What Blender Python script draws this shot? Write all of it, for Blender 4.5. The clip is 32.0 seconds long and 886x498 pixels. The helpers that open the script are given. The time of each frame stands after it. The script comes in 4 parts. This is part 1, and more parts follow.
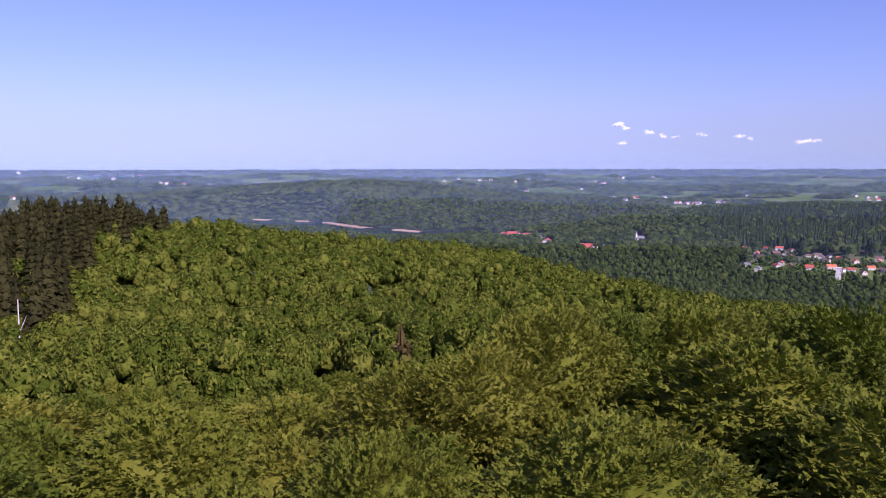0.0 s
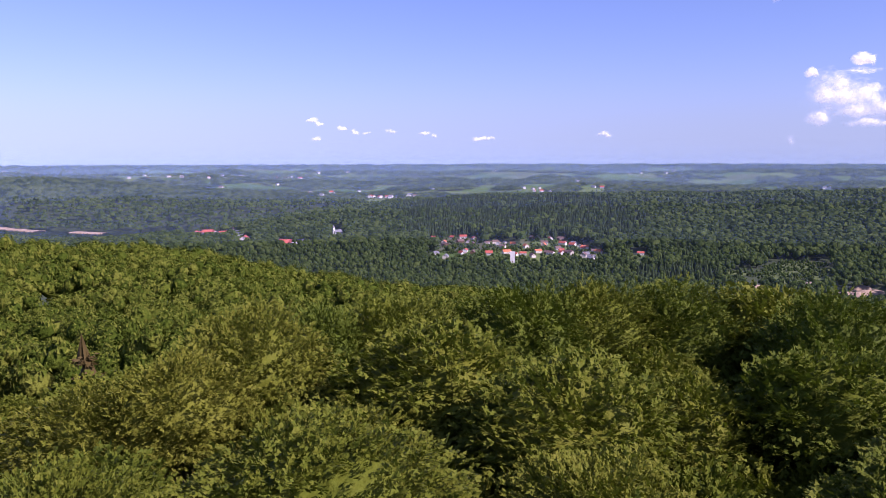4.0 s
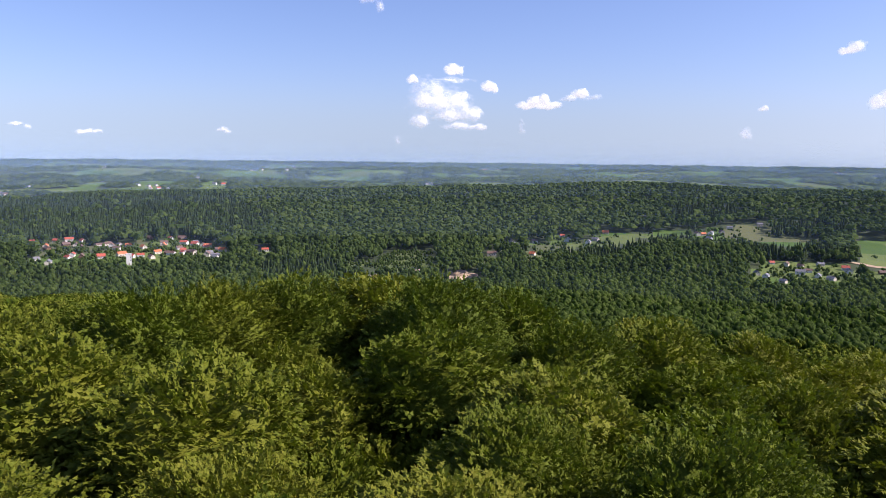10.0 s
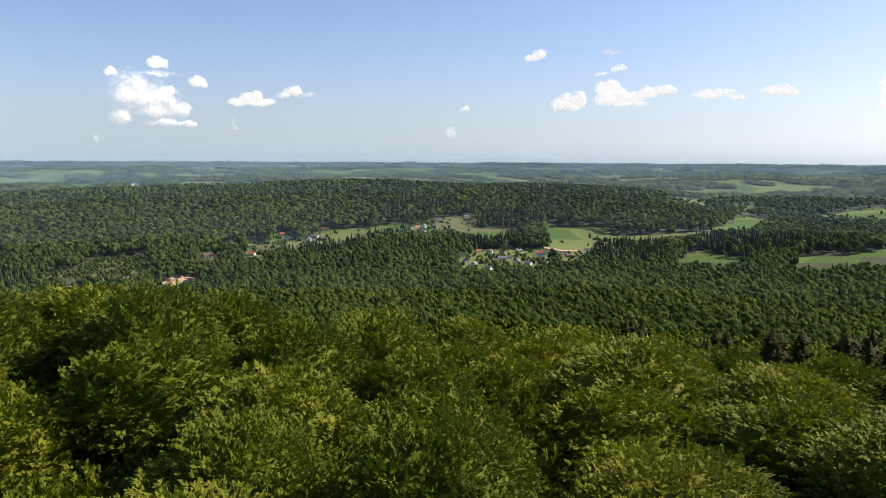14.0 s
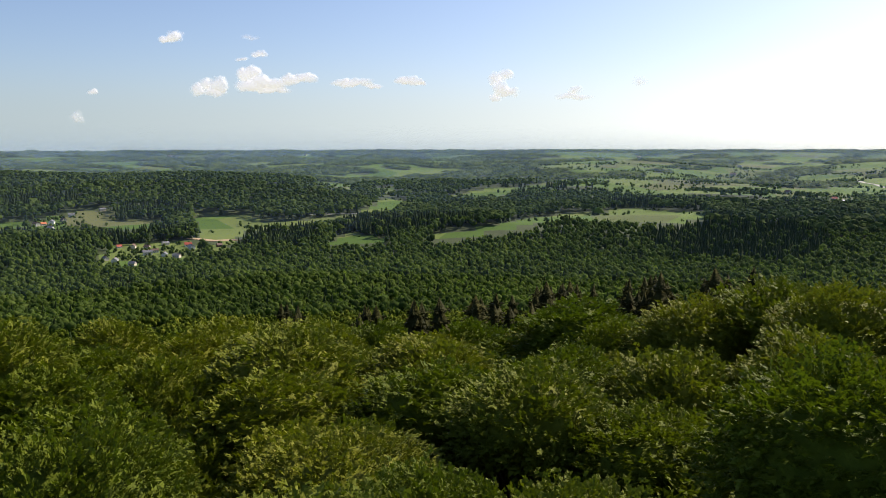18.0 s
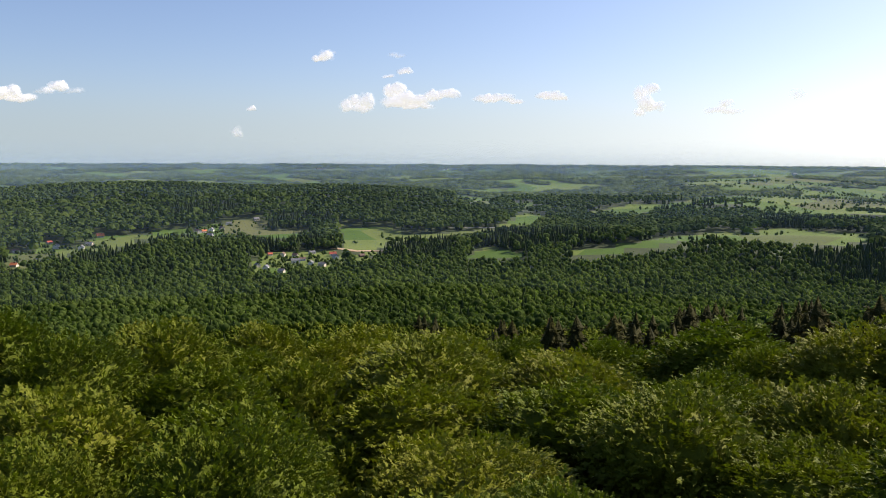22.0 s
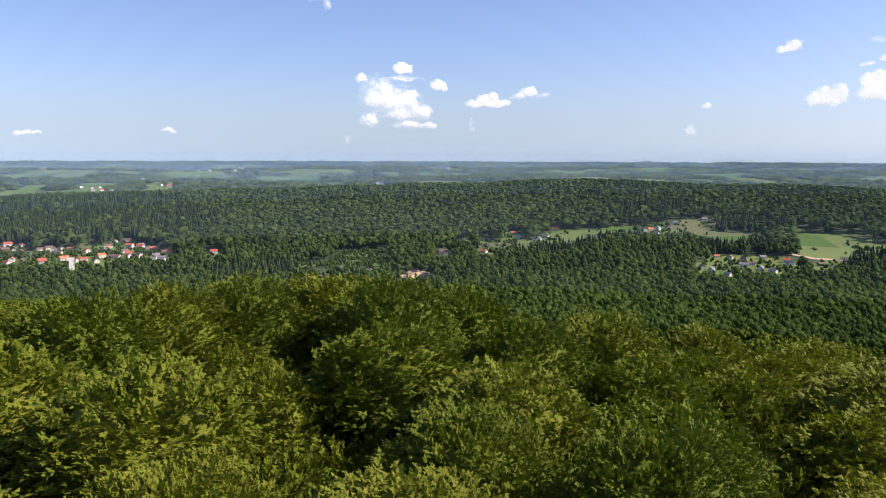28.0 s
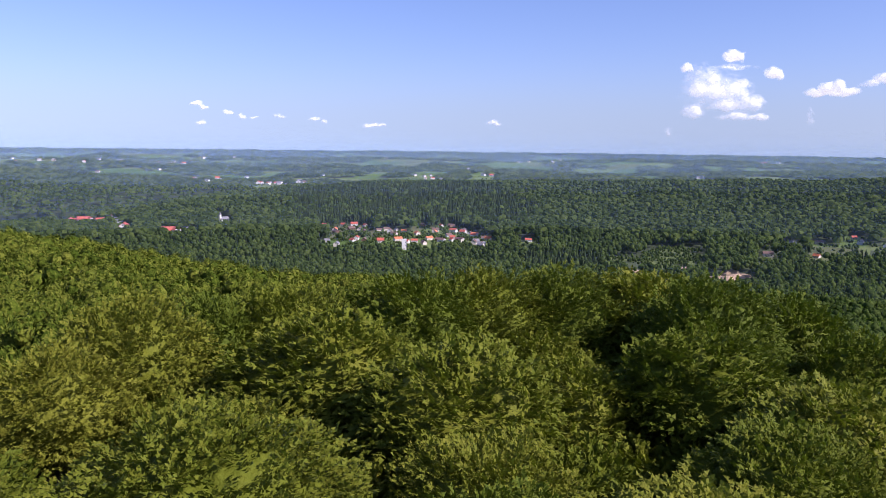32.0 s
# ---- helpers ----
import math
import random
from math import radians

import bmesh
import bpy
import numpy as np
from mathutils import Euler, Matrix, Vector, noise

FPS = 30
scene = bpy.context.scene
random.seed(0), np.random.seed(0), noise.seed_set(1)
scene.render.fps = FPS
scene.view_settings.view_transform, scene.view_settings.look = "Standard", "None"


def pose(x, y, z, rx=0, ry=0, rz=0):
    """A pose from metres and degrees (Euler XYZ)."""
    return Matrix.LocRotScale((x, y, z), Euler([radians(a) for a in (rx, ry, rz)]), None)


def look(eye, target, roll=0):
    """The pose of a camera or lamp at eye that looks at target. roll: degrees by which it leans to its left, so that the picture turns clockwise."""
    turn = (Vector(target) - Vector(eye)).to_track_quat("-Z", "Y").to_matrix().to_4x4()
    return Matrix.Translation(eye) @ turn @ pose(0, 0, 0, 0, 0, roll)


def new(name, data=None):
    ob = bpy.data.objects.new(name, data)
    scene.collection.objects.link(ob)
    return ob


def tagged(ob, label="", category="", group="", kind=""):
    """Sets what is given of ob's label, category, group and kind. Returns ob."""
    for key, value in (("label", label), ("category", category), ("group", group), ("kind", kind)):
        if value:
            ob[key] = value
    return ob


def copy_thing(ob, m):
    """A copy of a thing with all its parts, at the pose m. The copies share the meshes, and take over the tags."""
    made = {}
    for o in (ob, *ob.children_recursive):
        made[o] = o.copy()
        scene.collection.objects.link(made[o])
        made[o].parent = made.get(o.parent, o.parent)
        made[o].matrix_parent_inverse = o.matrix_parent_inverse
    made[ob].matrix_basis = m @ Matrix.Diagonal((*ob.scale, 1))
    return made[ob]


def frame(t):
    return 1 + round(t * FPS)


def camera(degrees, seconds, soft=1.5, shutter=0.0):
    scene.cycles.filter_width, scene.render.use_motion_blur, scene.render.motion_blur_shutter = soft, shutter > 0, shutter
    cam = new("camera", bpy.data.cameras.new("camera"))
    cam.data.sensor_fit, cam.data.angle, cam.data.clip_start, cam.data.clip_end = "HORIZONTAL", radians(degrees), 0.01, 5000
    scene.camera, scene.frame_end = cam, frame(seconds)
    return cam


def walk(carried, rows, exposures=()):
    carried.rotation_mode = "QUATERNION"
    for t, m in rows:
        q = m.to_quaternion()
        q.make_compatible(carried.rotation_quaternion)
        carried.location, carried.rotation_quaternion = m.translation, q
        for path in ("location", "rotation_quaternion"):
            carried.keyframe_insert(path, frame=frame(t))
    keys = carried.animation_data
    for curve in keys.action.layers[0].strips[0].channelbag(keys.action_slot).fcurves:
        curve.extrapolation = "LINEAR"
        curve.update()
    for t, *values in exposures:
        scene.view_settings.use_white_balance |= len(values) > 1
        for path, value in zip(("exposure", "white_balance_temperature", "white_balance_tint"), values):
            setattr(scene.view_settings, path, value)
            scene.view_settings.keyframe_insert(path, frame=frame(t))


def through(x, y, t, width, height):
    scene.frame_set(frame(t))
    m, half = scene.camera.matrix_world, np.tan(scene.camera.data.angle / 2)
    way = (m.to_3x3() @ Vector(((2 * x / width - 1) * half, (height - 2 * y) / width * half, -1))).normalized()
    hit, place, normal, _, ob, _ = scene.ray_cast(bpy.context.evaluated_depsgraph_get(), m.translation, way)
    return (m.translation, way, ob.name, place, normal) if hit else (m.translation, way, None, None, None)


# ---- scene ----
# a hand-held pan from a viewing platform: the camera swings on an outstretched arm
cam = camera(59.13, 32.0, 0.7)
EYE, ARM = 33.0, 0.5
ROWS = [  # seconds, yaw, pitch, roll
    (0, 0.00, -6.17, 0.06), (0.5, -2.74, -6.25, 0.06), (1, -5.28, -6.36, 0.07),
    (1.5, -7.89, -6.29, 0.29), (2, -11.30, -6.49, 0.04), (2.5, -13.59, -6.60, -0.22),
    (3, -15.96, -6.51, -0.09), (3.5, -18.51, -6.86, 0.06), (4, -21.93, -6.54, 0.12),
    (4.5, -24.40, -6.31, -0.27), (6.5, -33.80, -6.62, -0.70), (7, -35.71, -6.50, -0.75),
    (7.5, -38.33, -6.26, -0.89), (8, -40.19, -6.30, -0.81), (8.5, -41.96, -6.46, -1.00),
    (9, -44.54, -6.51, -0.77), (9.5, -47.04, -6.58, -0.83), (10, -49.04, -6.66, -0.62),
    (10.5, -51.46, -6.61, -0.55), (11, -53.74, -6.75, -0.40), (11.5, -56.99, -6.44, -0.24),
    (12, -60.10, -6.49, -0.43), (12.5, -61.97, -6.13, -0.20), (13, -64.06, -6.06, 0.07),
    (13.5, -66.79, -6.49, -0.33), (15.5, -77.63, -6.33, 0.76), (16, -80.70, -6.46, 0.23),
    (16.5, -83.93, -6.94, 0.30), (17, -88.39, -7.07, 0.43), (17.5, -92.29, -7.46, 0.60),
    (18, -94.81, -7.60, 0.10), (18.5, -96.52, -7.49, -0.22), (19, -98.22, -7.49, 0.11),
    (19.5, -97.76, -7.31, 0.09), (20, -95.86, -6.96, -0.09), (20.5, -92.29, -6.51, -0.06),
    (21, -88.78, -6.67, 0.14), (21.5, -86.78, -6.71, -0.11), (22, -84.65, -6.54, -0.24),
    (22.5, -81.43, -6.48, 0.08), (23, -79.44, -6.56, -0.03), (23.5, -78.02, -6.57, 0.02),
    (24, -76.21, -6.84, 0.16), (24.5, -72.56, -6.89, 0.45), (26.5, -62.12, -6.78, 0.11),
    (27, -59.32, -6.84, -0.19), (27.5, -55.96, -6.91, -0.23), (28, -52.66, -6.74, -0.13),
    (28.5, -49.36, -6.78, -0.16), (29, -46.53, -6.90, -0.50), (29.5, -44.02, -6.97, -0.45),
    (30, -41.23, -7.41, -0.45), (30.5, -37.74, -7.51, -0.24), (31, -34.96, -7.43, -0.03),
    (31.5, -31.97, -7.31, -0.25), (32, -29.84, -7.44, -0.67),
]
EXPOSURE = ((0.0, -0.2, 5750, 52), (4.0, 0.0, 5750, 50), (9.0, 0.1, 6050, 30), (12.0, 0.22, 6650, 18), (14.0, 0.18, 7000, 14), (19.0, 0.0, 7150, 10), (21.5, 0.06, 7100, 12), (24.0, 0.18, 7000, 14), (27.0, 0.24, 6700, 16), (29.0, 0.16, 6350, 22), (32.0, 0.06, 5900, 32))
walk(cam, [(t, pose(-ARM * math.sin(radians(yaw)), ARM * math.cos(radians(yaw)), EYE, 90 + pitch, roll, yaw))
           for t, yaw, pitch, roll in ROWS], EXPOSURE)

# ---- world and sun ----
SUN_AZ, SUN_EL = 146.0, 37.0
world = bpy.data.worlds.new("sky")
scene.world = world
world.use_nodes = True
wn, wl = world.node_tree.nodes, world.node_tree.links
sky = wn.new("ShaderNodeTexSky")
sky.sky_type, sky.sun_disc = "NISHITA", False
sky.sun_elevation, sky.sun_rotation = radians(SUN_EL), radians(SUN_AZ)
sky.altitude, sky.air_density, sky.dust_density, sky.ozone_density = 300, 0.9, 1.4, 4.0
# the haze evens out the sky's lowest degrees
ray = wn.new("ShaderNodeTexCoord")
parts = wn.new("ShaderNodeSeparateXYZ")
lift = wn.new("ShaderNodeMath")
lift.operation, lift.inputs[1].default_value, lift.inputs[2].default_value = "SMOOTH_MAX", 0.05, 0.05
joined = wn.new("ShaderNodeCombineXYZ")
wl.new(ray.outputs["Generated"], parts.inputs[0])
wl.new(parts.outputs[2], lift.inputs[0])
for a, b in ((parts.outputs[0], 0), (parts.outputs[1], 1), (lift.outputs[0], 2)):
    wl.new(a, joined.inputs[b])
wl.new(joined.outputs[0], sky.inputs[0])
tone = wn.new("ShaderNodeMix")
tone.data_type, tone.blend_type = "RGBA", "MULTIPLY"
tone.inputs[0].default_value, tone.inputs[7].default_value = 1.0, (1.02, 1.0, 1.08, 1)
wl.new(sky.outputs[0], tone.inputs[6])
wl.new(tone.outputs[2], wn["Background"].inputs[0])
wn["Background"].inputs[1].default_value = 0.143
sun = new("sun", bpy.data.lights.new("sun", "SUN"))
sun.data.energy, sun.data.angle, sun.data.color = 6.8, radians(0.53), (1.0, 0.93, 0.82)
sa, se = radians(SUN_AZ), radians(SUN_EL)
sun.matrix_world = look((0, 0, 300), (-math.sin(sa) * math.cos(se), -math.cos(sa) * math.cos(se), 300 - math.sin(se)))


# ---- materials ----
def material(name, rough=0.8, metal=0.0, spec=0.3):
    m = bpy.data.materials.new(name)
    m.use_nodes = True
    b = m.node_tree.nodes["Principled BSDF"]
    b.inputs["Roughness"].default_value = rough
    b.inputs["Metallic"].default_value = metal
    b.inputs["Specular IOR Level"].default_value = spec
    return m, m.node_tree.nodes, m.node_tree.links, b


def noise_at(n, l, scale, detail=3.0, vec=None):
    t = n.new("ShaderNodeTexNoise")
    t.inputs["Scale"].default_value, t.inputs["Detail"].default_value = scale, detail
    if vec is not None:
        l.new(vec, t.inputs["Vector"])
    return t.outputs["Fac"]


def ramp(n, l, fac, stops):
    r = n.new("ShaderNodeValToRGB")
    r.color_ramp.elements[0].position, r.color_ramp.elements[1].position = stops[0][0], stops[-1][0]
    r.color_ramp.elements[0].color, r.color_ramp.elements[1].color = (*stops[0][1], 1), (*stops[-1][1], 1)
    for p, c in stops[1:-1]:
        r.color_ramp.elements.new(p).color = (*c, 1)
    l.new(fac, r.inputs[0])
    return r.outputs[0]


def mixed(n, l, a, b, fac, mode="MIX"):
    x = n.new("ShaderNodeMix")
    x.data_type, x.blend_type = "RGBA", mode
    for sock, v in ((x.inputs[0], fac), (x.inputs[6], a), (x.inputs[7], b)):
        if hasattr(v, "links"):
            l.new(v, sock)
        elif isinstance(v, tuple):
            sock.default_value = (*v, 1)
        else:
            sock.default_value = v
    return x.outputs[2]


def blended(n, l, *facs):
    """The mean of some factors."""
    out = facs[0]
    for k, f in enumerate(facs[1:]):
        x = n.new("ShaderNodeMix")
        x.inputs[0].default_value = 1.0 / (k + 2)
        l.new(out, x.inputs[2])
        l.new(f, x.inputs[3])
        out = x.outputs[0]
    return out


def leaf_material(name, dark, mid, light, patch=0.05, through=0.35, single=True, relief=0.0, grain=1.0):
    """Leaves: colour varied leaf by leaf, tree by tree and patch by patch, with light passing through; relief in metres for joined crowns."""
    m, n, l, b = material(name, 0.6 if single else 0.75, 0, 0.08 if relief < 0.2 else 0.02)
    g = n.new("ShaderNodeNewGeometry")
    facs = [noise_at(n, l, patch, 2.0, g.outputs["Position"]), noise_at(n, l, patch * 6, 2.0, g.outputs["Position"]),
            g.outputs["Random Per Island"]]
    if single:
        facs = [facs[0], facs[2]] + [n.new("ShaderNodeObjectInfo").outputs["Random"]] * 2
    if relief:
        facs.append(noise_at(n, l, grain, 4.0, g.outputs["Position"]))
    col = ramp(n, l, blended(n, l, *facs), [(0.27, dark), (0.5, mid), (0.73, light)] if single else [(0.41, dark), (0.5, mid), (0.59, light)])
    l.new(col, b.inputs["Base Color"])
    tr = n.new("ShaderNodeBsdfTranslucent")
    l.new(mixed(n, l, col, (1.15, 1.35, 0.5), 1.0, "MULTIPLY"), tr.inputs["Color"])
    if relief:
        bp = n.new("ShaderNodeBump")
        bp.inputs["Strength"].default_value, bp.inputs["Distance"].default_value = 1.0, relief
        l.new(noise_at(n, l, grain * 1.3, 5.0, g.outputs["Position"]), bp.inputs["Height"])
        l.new(bp.outputs[0], b.inputs["Normal"])
    sh = n.new("ShaderNodeMixShader")
    sh.inputs[0].default_value = through
    l.new(b.outputs[0], sh.inputs[1])
    l.new(tr.outputs[0], sh.inputs[2])
    l.new(sh.outputs[0], n["Material Output"].inputs[0])
    return m


BEECH = leaf_material("beech_leaves", (0.076, 0.108, 0.01), (0.116, 0.138, 0.012), (0.176, 0.178, 0.02), through=0.2, relief=0.12, grain=3.0)
BROADLEAF = leaf_material("broadleaf_crowns", (0.054, 0.083, 0.008), (0.095, 0.124, 0.013), (0.155, 0.175, 0.023), 0.02, 0.16, False, 0.9, 0.9)
MIXED = leaf_material("mixed_wood_crowns", (0.045, 0.074, 0.02), (0.073, 0.112, 0.029), (0.112, 0.154, 0.039), 0.008, 0.55, False, 0.35, 0.4)
SPRUCE = leaf_material("spruce_needles", (0.022, 0.024, 0.008), (0.034, 0.035, 0.011), (0.05, 0.049, 0.015), 0.03, 0.06, True, 0.5, 1.0)
PINE = leaf_material("valley_conifer_needles", (0.022, 0.036, 0.014), (0.036, 0.056, 0.02), (0.054, 0.08, 0.026), 0.03, 0.08, True, 0.5, 1.0)
RUST = leaf_material("browned_needles", (0.075, 0.055, 0.016), (0.11, 0.08, 0.024), (0.14, 0.11, 0.034), 0.1, 0.1, True)
DISTANT = leaf_material("distant_woods", (0.026, 0.045, 0.019), (0.05, 0.078, 0.028), (0.088, 0.118, 0.04), 0.006, 0.16, False, 4.0, 0.12)


def plain(name, dark, light, scale=1.0, rough=0.85, bump=0.0, spec=0.3, metal=0.0):
    """A surface with variation at two scales and a fine relief."""
    m, n, l, b = material(name, rough, metal, spec)
    g = n.new("ShaderNodeNewGeometry").outputs["Position"]
    f = blended(n, l, noise_at(n, l, scale, 5.0, g), noise_at(n, l, scale * 9, 3.0, g))
    l.new(ramp(n, l, f, [(0.32, dark), (0.68, light)]), b.inputs["Base Color"])
    if bump:
        bp = n.new("ShaderNodeBump")
        bp.inputs["Strength"].default_value = bump
        l.new(noise_at(n, l, scale * 14, 4.0, g), bp.inputs["Height"])
        l.new(bp.outputs[0], b.inputs["Normal"])
    return m


def grass_material():
    """Meadows and ploughland: field by field, with mowing and drift inside each."""
    m, n, l, b = material("meadow", 0.95, 0, 0.1)
    g = n.new("ShaderNodeNewGeometry").outputs["Position"]
    warp = n.new("ShaderNodeVectorMath")
    warp.operation = "MULTIPLY"
    warp.inputs[1].default_value = (1 / 210, 1 / 130, 0)
    l.new(g, warp.inputs[0])
    v = n.new("ShaderNodeTexVoronoi")
    v.inputs["Scale"].default_value = 1.0
    l.new(warp.outputs[0], v.inputs["Vector"])
    sep = n.new("ShaderNodeSeparateColor")
    l.new(v.outputs["Color"], sep.inputs[0])
    col = ramp(n, l, sep.outputs[0], [(0.0, (0.062, 0.115, 0.024)), (0.4, (0.092, 0.15, 0.032)), (0.7, (0.13, 0.17, 0.05)),
                                      (0.92, (0.085, 0.105, 0.038)), (1.0, (0.12, 0.13, 0.06))])
    col = mixed(n, l, col, mixed(n, l, (0.75, 0.8, 0.75), (1.25, 1.2, 1.15), noise_at(n, l, 0.02, 6.0, g)), 1.0, "MULTIPLY")
    l.new(col, b.inputs["Base Color"])
    return m


MEADOW = grass_material()
LITTER = plain("forest_floor", (0.022, 0.018, 0.011), (0.055, 0.044, 0.024), 0.3, 0.95, 0.3)
UNDERGROWTH = plain("green_undergrowth", (0.03, 0.046, 0.016), (0.055, 0.075, 0.024), 0.05, 0.95, 0.5)
BARK = plain("grey_bark", (0.09, 0.08, 0.065), (0.2, 0.18, 0.15), 1.5, 0.9, 0.4)
DARKBARK = plain("brown_bark", (0.06, 0.045, 0.032), (0.12, 0.09, 0.065), 1.5, 0.9, 0.4)
BIRCH = plain("pale_dead_wood", (0.42, 0.39, 0.35), (0.6, 0.57, 0.52), 1.2, 0.8, 0.3)
SAND = plain("sand", (0.36, 0.25, 0.15), (0.52, 0.38, 0.25), 0.06, 0.95, 0.3)
TRACK = plain("pale_gravel_road", (0.34, 0.32, 0.29), (0.5, 0.47, 0.42), 0.1, 0.9, 0.2)


# ---- the lie of the land ----
def polar(az, r):
    return r * np.sin(np.radians(az)), r * np.cos(np.radians(az))


PROFILE_R = (0, 40, 100, 250, 400, 600, 800, 1000, 1300, 2000, 3000, 4000, 4950)
PROFILE_Z = (0, -3, -12, -50, -76, -90, -93, -84, -83, -80, -66, -38, -4)
# ridges: from (bearing, distance, height) to (bearing, distance, height), breadth
RIDGES = (
    ((-40, 330, 54), (-19, 310, 50), 88), ((-19, 310, 50), (-3, 290, 39), 84), ((-3, 290, 39), (20, 265, 20), 80),  # shoulder of the hill
    ((18, 50, 1), (48, 50, 3), 22), ((112, 55, 6), (135, 55, 9), 24),               # knolls below the platform
    ((-30, 2650, 4), (-7, 2480, 36), 280), ((-7, 2480, 36), (6, 2480, 4), 280),   # hill beyond the lake
    ((16, 1650, 20), (30, 1700, 24), 230), ((30, 1700, 24), (48, 1700, 36), 260), ((48, 1700, 36), (63, 1720, 50), 260),
    ((63, 1720, 50), (80, 1640, 44), 220),
    ((92, 930, 7), (98, 1000, 13), 90), ((98, 1000, 13), (118, 1180, 20), 130), ((118, 1180, 20), (140, 1250, 18), 170),
    ((93, 1900, 12), (112, 2200, 14), 220), ((100, 3300, 14), (140, 3200, 14), 300))
TROUGHS = (((-45, 1950, 30), (-2, 1560, 30), 260), ((-2, 1560, 30), (13, 1800, 26), 190), ((92, 1550, 12), (99, 2000, 8), 160))
LAKE_Z = -115.0


def ground(x, y):
    """Height of the bare ground."""
    x, y = np.asarray(x, float), np.asarray(y, float)
    r = np.hypot(x, y)
    z = np.interp(r, PROFILE_R, PROFILE_Z)
    dip = np.zeros_like(z)
    for (a1, r1, h1), (a2, r2, h2), s in RIDGES:
        (x1, y1), (x2, y2) = polar(a1, r1), polar(a2, r2)
        t = np.clip(((x - x1) * (x2 - x1) + (y - y1) * (y2 - y1)) / ((x2 - x1) ** 2 + (y2 - y1) ** 2), 0, 1)
        d2 = (x - x1 - t * (x2 - x1)) ** 2 + (y - y1 - t * (y2 - y1)) ** 2
        add = (h1 + t * (h2 - h1)) * np.exp(-d2 / (2 * s * s))
        # two legs of one ridge join without doubling
        z = np.maximum(z, np.interp(r, PROFILE_R, PROFILE_Z) + add)
    for (a1, r1, h1), (a2, r2, h2), s in TROUGHS:
        (x1, y1), (x2, y2) = polar(a1, r1), polar(a2, r2)
        t = np.clip(((x - x1) * (x2 - x1) + (y - y1) * (y2 - y1)) / ((x2 - x1) ** 2 + (y2 - y1) ** 2), 0, 1)
        d2 = (x - x1 - t * (x2 - x1)) ** 2 + (y - y1 - t * (y2 - y1)) ** 2
        dip = np.maximum(dip, (h1 + t * (h2 - h1)) * np.exp(-d2 / (2 * s * s)))
    z = z - dip
    roll = np.sin(x / 97 + 1.3) * np.cos(y / 83 - 0.6) + 0.6 * np.sin(x / 41 - y / 57)
    z = z + roll * np.clip((r - 150) / 500, 0, 1) * 2.0
    big = np.sin(x / 330 + y / 510) * np.cos(y / 290 - x / 700 + 0.8) + 0.7 * np.sin(y / 190 + x / 260 + 2.0)
    z = z + big * np.clip((r - 1900) / 900, 0, 1) * np.clip((4950 - r) / 900, 0, 1) * 13.0
    w = np.clip((2.5 - lake_reach(x, y)) / 1.4, 0, 1)
    w = w * w * (3 - 2 * w)
    return z * (1 - w) + np.minimum(z, LAKE_Z - 3 * np.clip(w * 2 - 1, 0, 1)) * w


def lake_reach(x, y):
    """Below 1 on the lake, above it on land."""
    az, r = np.degrees(np.arctan2(x, y)), np.hypot(x, y)
    far = np.interp(az, (-42, -14, -8.4, -5.4, -1.8, 3.6, 7, 13, 15), (2500, 2205, 2015, 1819, 1733, 1720, 1789, 1973, 2000))
    half = np.interp(az, (-40, -16, -6, 2, 6, 11, 15), (180, 170, 130, 95, 80, 60, 5))
    mid = far - half + 10 * np.sin(az / 0.9)
    return np.where((az > -42) & (az < 15), np.abs(r - mid) / half, 9.0)


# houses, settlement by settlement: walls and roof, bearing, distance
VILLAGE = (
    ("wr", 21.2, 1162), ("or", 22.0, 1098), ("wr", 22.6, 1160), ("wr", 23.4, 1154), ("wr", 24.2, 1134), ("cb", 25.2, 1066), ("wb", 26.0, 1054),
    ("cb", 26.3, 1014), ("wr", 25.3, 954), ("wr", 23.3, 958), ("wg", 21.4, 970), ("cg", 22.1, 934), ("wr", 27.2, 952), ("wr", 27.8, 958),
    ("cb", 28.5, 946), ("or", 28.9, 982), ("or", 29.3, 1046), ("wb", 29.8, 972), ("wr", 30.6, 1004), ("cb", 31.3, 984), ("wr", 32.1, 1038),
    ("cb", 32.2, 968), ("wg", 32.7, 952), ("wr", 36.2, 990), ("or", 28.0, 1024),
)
LAKESIDE = (
    ("wr", 3.9, 1462), ("wr", 4.3, 1442), ("wr", 4.7, 1432), ("wr", 5.1, 1425), ("wr", 5.5, 1420), ("wr", 6.1, 1396), ("wg", 6.8, 1392), ("wg", 7.2, 1348), ("wr", 10.4, 1122), ("wr", 10.9, 1120),
    ("wg", 11.9, 1130), ("wr", 7.6, 1186),
)
HAMLET = (
    ("wr", 57.8, 1150), ("wg", 58.2, 1110), ("or", 55.7, 966), ("cb", 52.7, 940), ("wg", 54.2, 1074), ("cb", 55.8, 1094), ("wg", 59.7, 1090),
    ("cg", 60.2, 1114), ("or", 60.9, 1188), ("cb", 67.2, 1206), ("or", 67.6, 1208), ("wg", 68.1, 1216), ("wg", 68.0, 1170), ("wg", 69.3, 1284),
    ("cb", 68.8, 1234), ("cg", 71.2, 1332),
)
ESTATE = (
    ("wr", 72.1, 968), ("cb", 73.0, 962), ("cb", 73.9, 958), ("wg", 73.9, 918), ("cg", 71.2, 892), ("cg", 75.1, 972), ("wg", 75.0, 908),
    ("cg", 75.8, 896), ("wr", 76.6, 958), ("wg", 76.8, 944), ("bb", 78.7, 948), ("wg", 71.8, 876), ("cg", 72.9, 858), ("wb", 74.4, 932),
)
